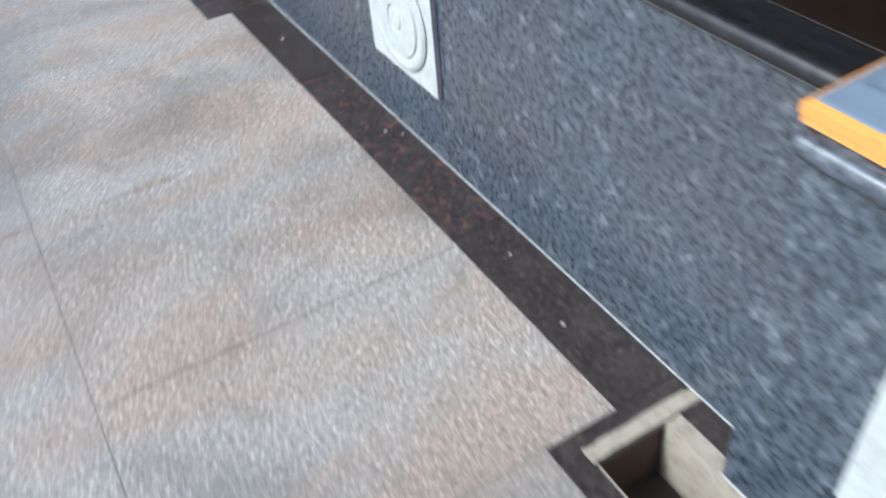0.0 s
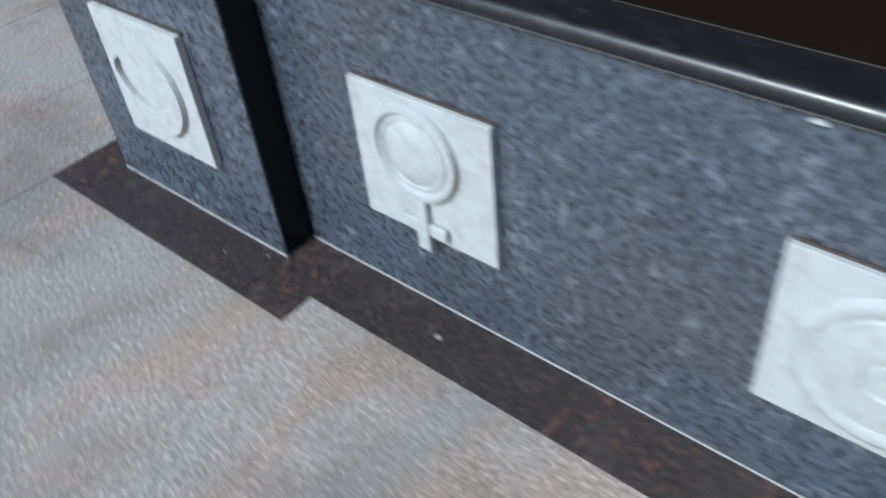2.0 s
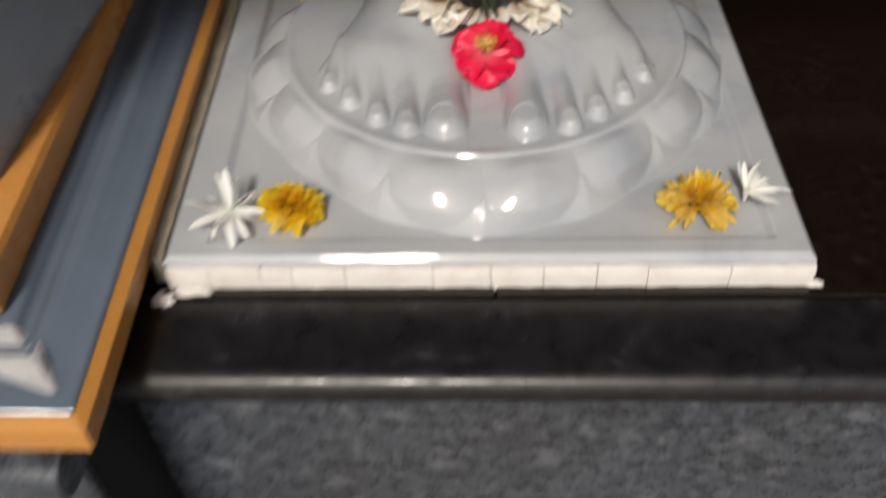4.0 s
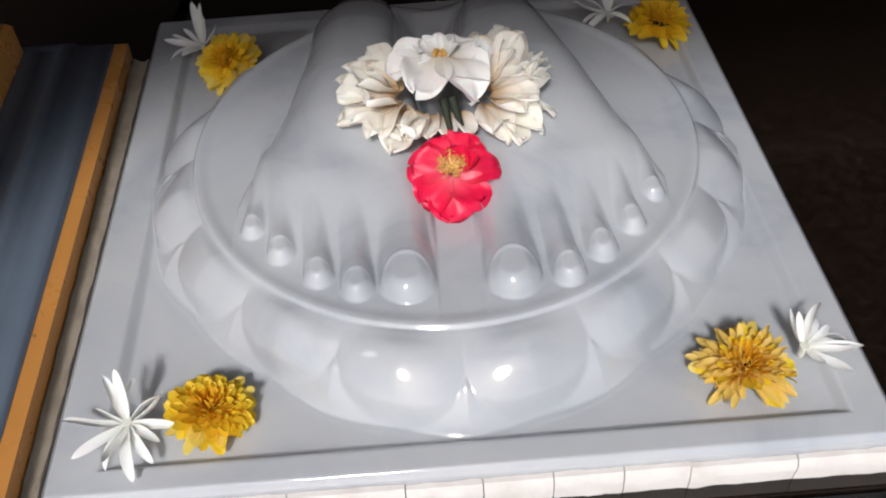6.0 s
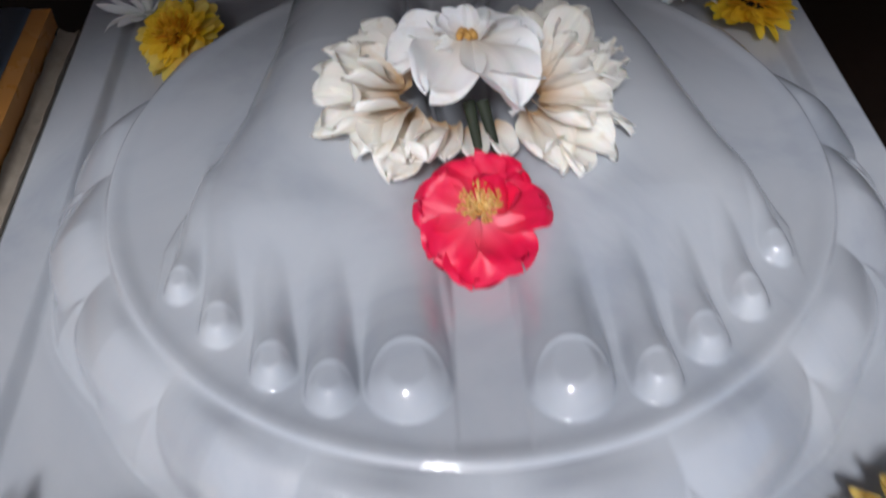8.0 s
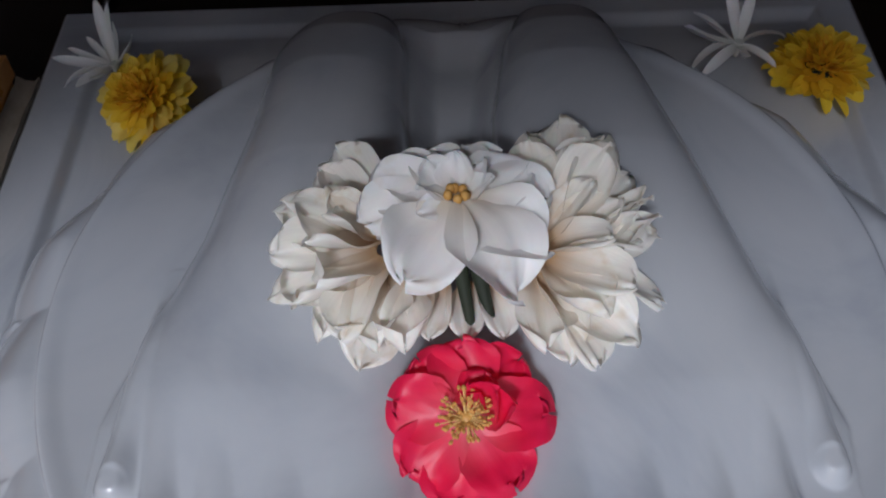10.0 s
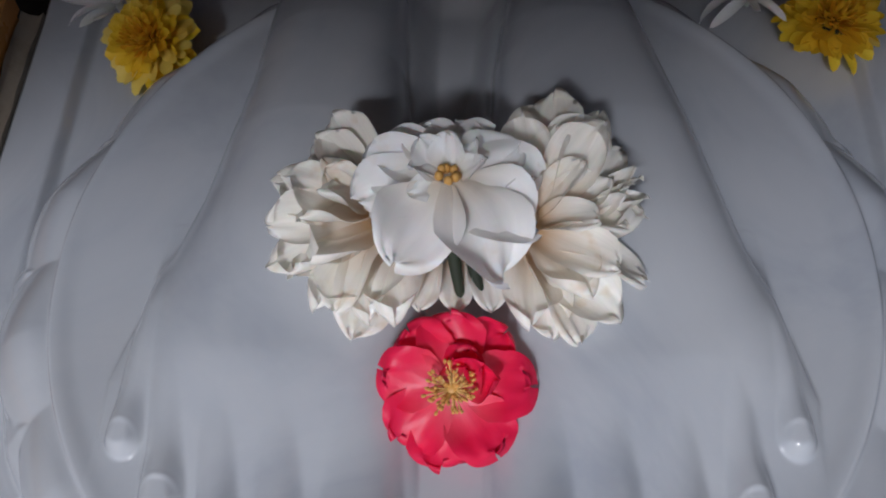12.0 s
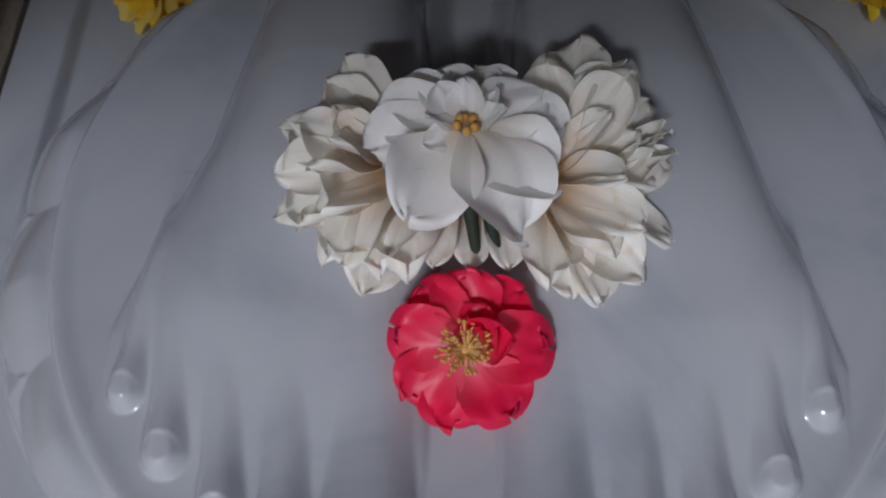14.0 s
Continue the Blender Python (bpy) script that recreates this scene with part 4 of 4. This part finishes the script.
for i in range(84):
    az = rng.uniform(0, 360)
    ln = rng.uniform(0.0045, 0.0118)
    el = rng.uniform(20, 62)
    d = Vector((math.cos(radians(az)) * math.cos(radians(el)), math.sin(radians(az)) * math.cos(radians(el)), math.sin(radians(el))))
    r = bmesh.ops.create_cone(bm, segments=4, radius1=0.0003, radius2=0.0002, depth=ln, cap_ends=False)
    q = d.to_track_quat("Z", "Y").to_matrix().to_4x4()
    bmesh.ops.transform(bm, matrix=Matrix.Translation(Vector((0, 0, 0.009)) + d * ln / 2) @ q, verts=r["verts"])
    r = bmesh.ops.create_icosphere(bm2, subdivisions=1, radius=0.00075)
    bmesh.ops.transform(bm2, matrix=Matrix.Translation(Vector((0, 0, 0.009)) + d * ln) @ q @ Matrix.Diagonal((1, 1, 1.6, 1)), verts=r["verts"])
tagged(part("stamen_ring", bm, M_STAMEN, rose, "fine yellow stamens"), kind="stuff")
tagged(part("anther_ring", bm2, M_ANTHER, rose, "tiny amber anthers"), kind="stuff")
bm = bmesh.new()
bmesh.ops.create_icosphere(bm, subdivisions=2, radius=0.0032)
bmesh.ops.transform(bm, matrix=Matrix.Translation((0, 0, 0.0095)) @ Matrix.Diagonal((1, 1, 0.8, 1)), verts=bm.verts)
part("pistil", bm, M_PISTIL, rose, "brownish green heart", 60)

# three fading white blooms heaped on the insteps
BROAD = [petal_mesh("petal", 0.0355, 0.0315, M_CREAM_WHITE, 0.24, c, 0, 0.52, 0.0050, 14, 12, 0.30, n, 90 + i, 0.0013, 1.9, 0.022) for i, (c, n) in enumerate(((-40, 0.03), (-14, 0.0), (10, 0.06), (-54, 0.0)))]
LONG = [petal_mesh("petal", 0.0385, 0.0220, M_CREAM, 0.55, c, 0, 0.42, 0.0036, 12, 12, 0.40, 0.05 * (i % 2), 110 + i, 0.0008, 2.5, 0.026) for i, c in enumerate((18, 34, 2, 48, -15))]
LACY = [petal_mesh("petal", 0.030, 0.010, M_CREAM, 0.9, c, 0, 0.6, 0.0016, 4, 7, 0.3, 0.0, 130 + i) for i, c in enumerate((40, 10, 65))]


def bloom(label, at, seed, rows, pool):
    """A bloom of petals: rows of (azimuth, elevation, scale, distance from the heart, height)."""
    rng = random.Random(seed)
    f = thing("white_flower", label, "flower", at, "white blooms heaped together")
    for az, el, sc, dr, up in rows:
        place("petal", rng.choice(pool), f, (dr * math.cos(radians(az)), dr * math.sin(radians(az)), up), az, el + rng.uniform(-3, 3), rng.uniform(-26, 26), sc * rng.uniform(0.93, 1.07))
    return f


low = max(carved(0.225, 0.290), carved(0.303, 0.290))
left = bloom("fading cream-white bloom with long cupped petals", on_slab(0.236, 0.297, carved(0.222, 0.297) + 0.002), 5,
             [(118, 22, 1.12, 0.004, 0.011), (131, 22, 0.98, 0.004, 0.010), (146, 34, 0.72, 0.004, 0.014), (164, 10, 1.12, 0.004, 0.009), (173, 24, 0.92, 0.004, 0.016), (184, 5, 1.06, 0.006, 0.005), (195, 16, 0.95, 0.004, 0.013),
              (204, 2, 1.0, 0.006, 0.003), (213, 24, 0.82, 0.003, 0.016), (222, 4, 1.02, 0.005, 0.004), (232, 14, 1.0, 0.004, 0.011), (240, 0, 1.0, 0.005, 0.003), (250, 9, 1.02, 0.004, 0.008), (261, -2, 1.10, 0.004, 0.003), (271, -2, 1.14, 0.003, 0.004),
              (281, 2, 1.06, 0.006, 0.003), (154, 40, 0.62, 0.003, 0.016), (190, 40, 0.62, 0.003, 0.017)], LONG)
right = bloom("fading cream-white bloom with long ragged petals", on_slab(0.294, 0.294, carved(0.306, 0.294) + 0.002), 6,
              [(80, 22, 1.36, 0.006, 0.011), (96, 30, 0.98, 0.006, 0.012), (70, 34, 0.90, 0.006, 0.014), (56, 16, 1.24, 0.006, 0.010), (48, 28, 1.0, 0.006, 0.016), (42, 12, 1.22, 0.005, 0.008), (355, 8, 1.05, 0.004, 0.006), (345, 20, 0.92, 0.004, 0.014),
               (334, 4, 1.08, 0.004, 0.004), (322, 15, 1.0, 0.004, 0.012), (312, 2, 1.1, 0.004, 0.003), (301, 9, 1.0, 0.003, 0.008), (292, -2, 1.10, 0.003, 0.002), (281, 0, 1.06, 0.003, 0.004), (268, 2, 1.0, 0.004, 0.003),
               (20, 30, 0.88, 0.003, 0.014), (334, 34, 0.72, 0.003, 0.017), (36, 40, 0.75, 0.003, 0.017)], LONG)
rng = random.Random(9)
for az, el, sc in ((14, 14, 1.0), (22, 24, 1.05), (6, 20, 0.95), (28, 18, 1.1), (0, 28, 0.9), (10, 34, 0.9), (354, 12, 1.05), (18, 40, 0.8)):
    place("petal", rng.choice(LACY), right, (0.016, 0.002, 0.012), az, el, rng.uniform(-40, 40), sc)
for az, el, sc, at in ((258, 0, 0.66, (0.022, -0.010, 0.001)), (272, 0, 0.64, (0.030, -0.010, 0.0)), (284, 0, 0.66, (0.038, -0.010, 0.001)), (248, 2, 0.8, (0.014, -0.010, 0.003))):
    place("petal", LONG[2], left, at, az, el, rng.uniform(-20, 20), sc)
crown = bloom("open white bloom with broad drooping petals and an amber heart", on_slab(0.2640, 0.2960, low + 0.030), 7,
              [(243, -6, 1.10, 0.003, 0.015), (303, -6, 1.16, 0.003, 0.0155), (332, 0, 1.0, 0.003, 0.012), (12, 4, 0.84, 0.003, 0.011), (190, 2, 0.84, 0.003, 0.011), (166, 5, 0.84, 0.003, 0.011), (144, 2, 0.82, 0.003, 0.009),
               (114, 2, 0.78, 0.003, 0.009), (88, 3, 0.74, 0.003, 0.009), (58, 3, 0.74, 0.003, 0.009), (34, 4, 0.78, 0.003, 0.009), (128, 30, 0.46, 0.003, 0.012), (94, 34, 0.42, 0.003, 0.012), (60, 30, 0.44, 0.003, 0.012), (164, 36, 0.38, 0.003, 0.013), (18, 34, 0.38, 0.003, 0.013), (212, 30, 0.36, 0.004, 0.013)], BROAD)
crown.rotation_euler = (radians(5), 0, 0)
bm = bmesh.new()
for i in range(7):
    r = bmesh.ops.create_icosphere(bm, subdivisions=2, radius=0.0017)
    a = i * 2.4
    bmesh.ops.transform(bm, matrix=Matrix.Translation((0.0032 * math.cos(a), 0.0032 * math.sin(a), 0.0155 + 0.001 * (i % 3))) @ Matrix.Diagonal((1, 1, 1.4, 1)), verts=r["verts"])
part("heart", bm, M_PISTIL, crown, "amber withered heart", 60)
for x0, y0, x1, y1 in ((0.264, 0.286, 0.268, 0.268), (0.270, 0.286, 0.276, 0.268), (0.284, 0.292, 0.291, 0.312), (0.282, 0.296, 0.290, 0.322)):
    a, b = on_slab(x0, y0, low + 0.018), on_slab(x1, y1, low + 0.002)
    d = b - a
    bm = bmesh.new()
    bmesh.ops.create_cone(bm, segments=10, radius1=0.0030, radius2=0.0018, depth=d.length, cap_ends=True)
    bmesh.ops.transform(bm, matrix=pose(0, 0, 0, -5, 0, 0) @ Matrix.Translation((a + b) / 2 - crown.location) @ d.to_track_quat("Z", "Y").to_matrix().to_4x4(), verts=bm.verts)
    part("sepal", bm, M_GREEN, crown, "dark green sepal", 40)


# ---- floor, border and drain ----
bm = slab(-4.0, 2.088, -3.2, 0.86, -0.20, -0.0015)
box(bm, 2.80, 4.6, -3.2, 0.86, -0.20, -0.0015)
box(bm, 2.088, 2.80, -3.2, -0.235, -0.20, -0.0015)
box(bm, 2.088, 2.80, -0.052, 0.86, -0.20, -0.0015)
floor = finish("floor", bm, M_JOINT)
tagged(floor, "flame-finished granite paving, dusty grey to pinkish beige", "floor", kind="structure")
W = 0.135                                   # width of the dark border
rng = random.Random(2)


def stone(x0, x1, y0, y1):
    g = 0.0012
    part("paving_stone", slab(x0 + g, x1 - g, y0 + g, y1 - g, -0.0015, rng.uniform(0.0, 0.0008), 0.0004), M_FLOOR, floor)


JOG_L, JOG_R = 0.132, 2.05
cols = [-3.96, -3.2, -2.44, -1.68, -1.10, -0.60 - W]
# in front of the main plinth, between the jogs
for a, b in ((JOG_L, 1.53), (1.53, JOG_R)):
    stone(a, b, -0.905, -W)
stone(-0.60 - W, JOG_L, -0.905, PIER - W)
stone(JOG_R, 3.0, -0.905, -0.282)
stone(3.0, 4.5, -0.905, -0.1)
for a, b in zip(cols, cols[1:]):
    stone(a, b, -0.905, PIER - W)
    stone(a, b, PIER - W, 0.75)
for j, (c, d) in enumerate(((-1.67, -0.905), (-2.435, -1.67), (-3.2, -2.435))):
    x = -3.96 - 0.3 * j + 0.3
    while x < 4.3:
        stone(x, min(x + 0.76, 4.55), c, d)
        x += 0.76


def border(x0, x1, y0, y1, red=False):
    g = 0.0008
    part("border_stone", slab(x0 + g, x1 - g, y0 + g, y1 - g, -0.0015, 0.0014, 0.0005), M_BORDER_RED if red else M_BORDER, floor)


border(JOG_L, 0.690, -W, -0.0005)
border(0.690, 1.510, -W, -0.0005, True)
border(1.510, JOG_R, -W, -0.0005)
border(0.0, JOG_L, PIER - W, -0.0005, True)
border(-0.60, 0.0, PIER - W, PIER - 0.0005)
border(-0.60 - W, -0.60, PIER - W, 0.16, True)
border(-0.60 - W, -0.60, 0.16, 0.75)
# rim of the open drain before the second pier
border(JOG_R, 2.088, -0.282, -0.0005)
border(2.088, 2.84, -0.282, -0.235)
border(2.115, RIGHT, -0.052, -0.0005)

drain = thing("drain", "open drain pit with whitewashed, stained mortar sides", "drain")


def rough_wall(x0, x1, y0, y1, z0, z1, seed):
    """A crumbling mortar wall: a box cut fine and pushed about by noise."""
    bm = slab(x0, x1, y0, y1, z0, z1)
    bmesh.ops.subdivide_edges(bm, edges=bm.edges, cuts=9, use_grid_fill=True)
    for v in bm.verts:
        v.co += 0.0035 * noise.noise_vector(v.co * 45 + Vector((seed, 0, 0)))
    return bm


part("wall", rough_wall(2.116, 2.80, -0.082, -0.052, -0.16, -0.002, 1), M_STAINED, drain, "stained white mortar side", 60)
part("wall", rough_wall(2.084, 2.110, -0.235, -0.006, -0.16, -0.016, 5), M_SOIL, drain, "brown stained side", 60)
part("lip", rough_wall(2.083, 2.113, -0.236, -0.004, -0.0155, 0.002, 7), M_STAINED, drain, "smeared white mortar lip", 60)
part("wall", rough_wall(2.112, 2.80, -0.240, -0.226, -0.16, -0.004, 9), M_STAINED, drain, "", 60)
part("bottom", slab(2.112, 2.80, -0.226, -0.082, -0.20, -0.15), M_DIRT_SHADE, drain, "dark bottom of the pit")
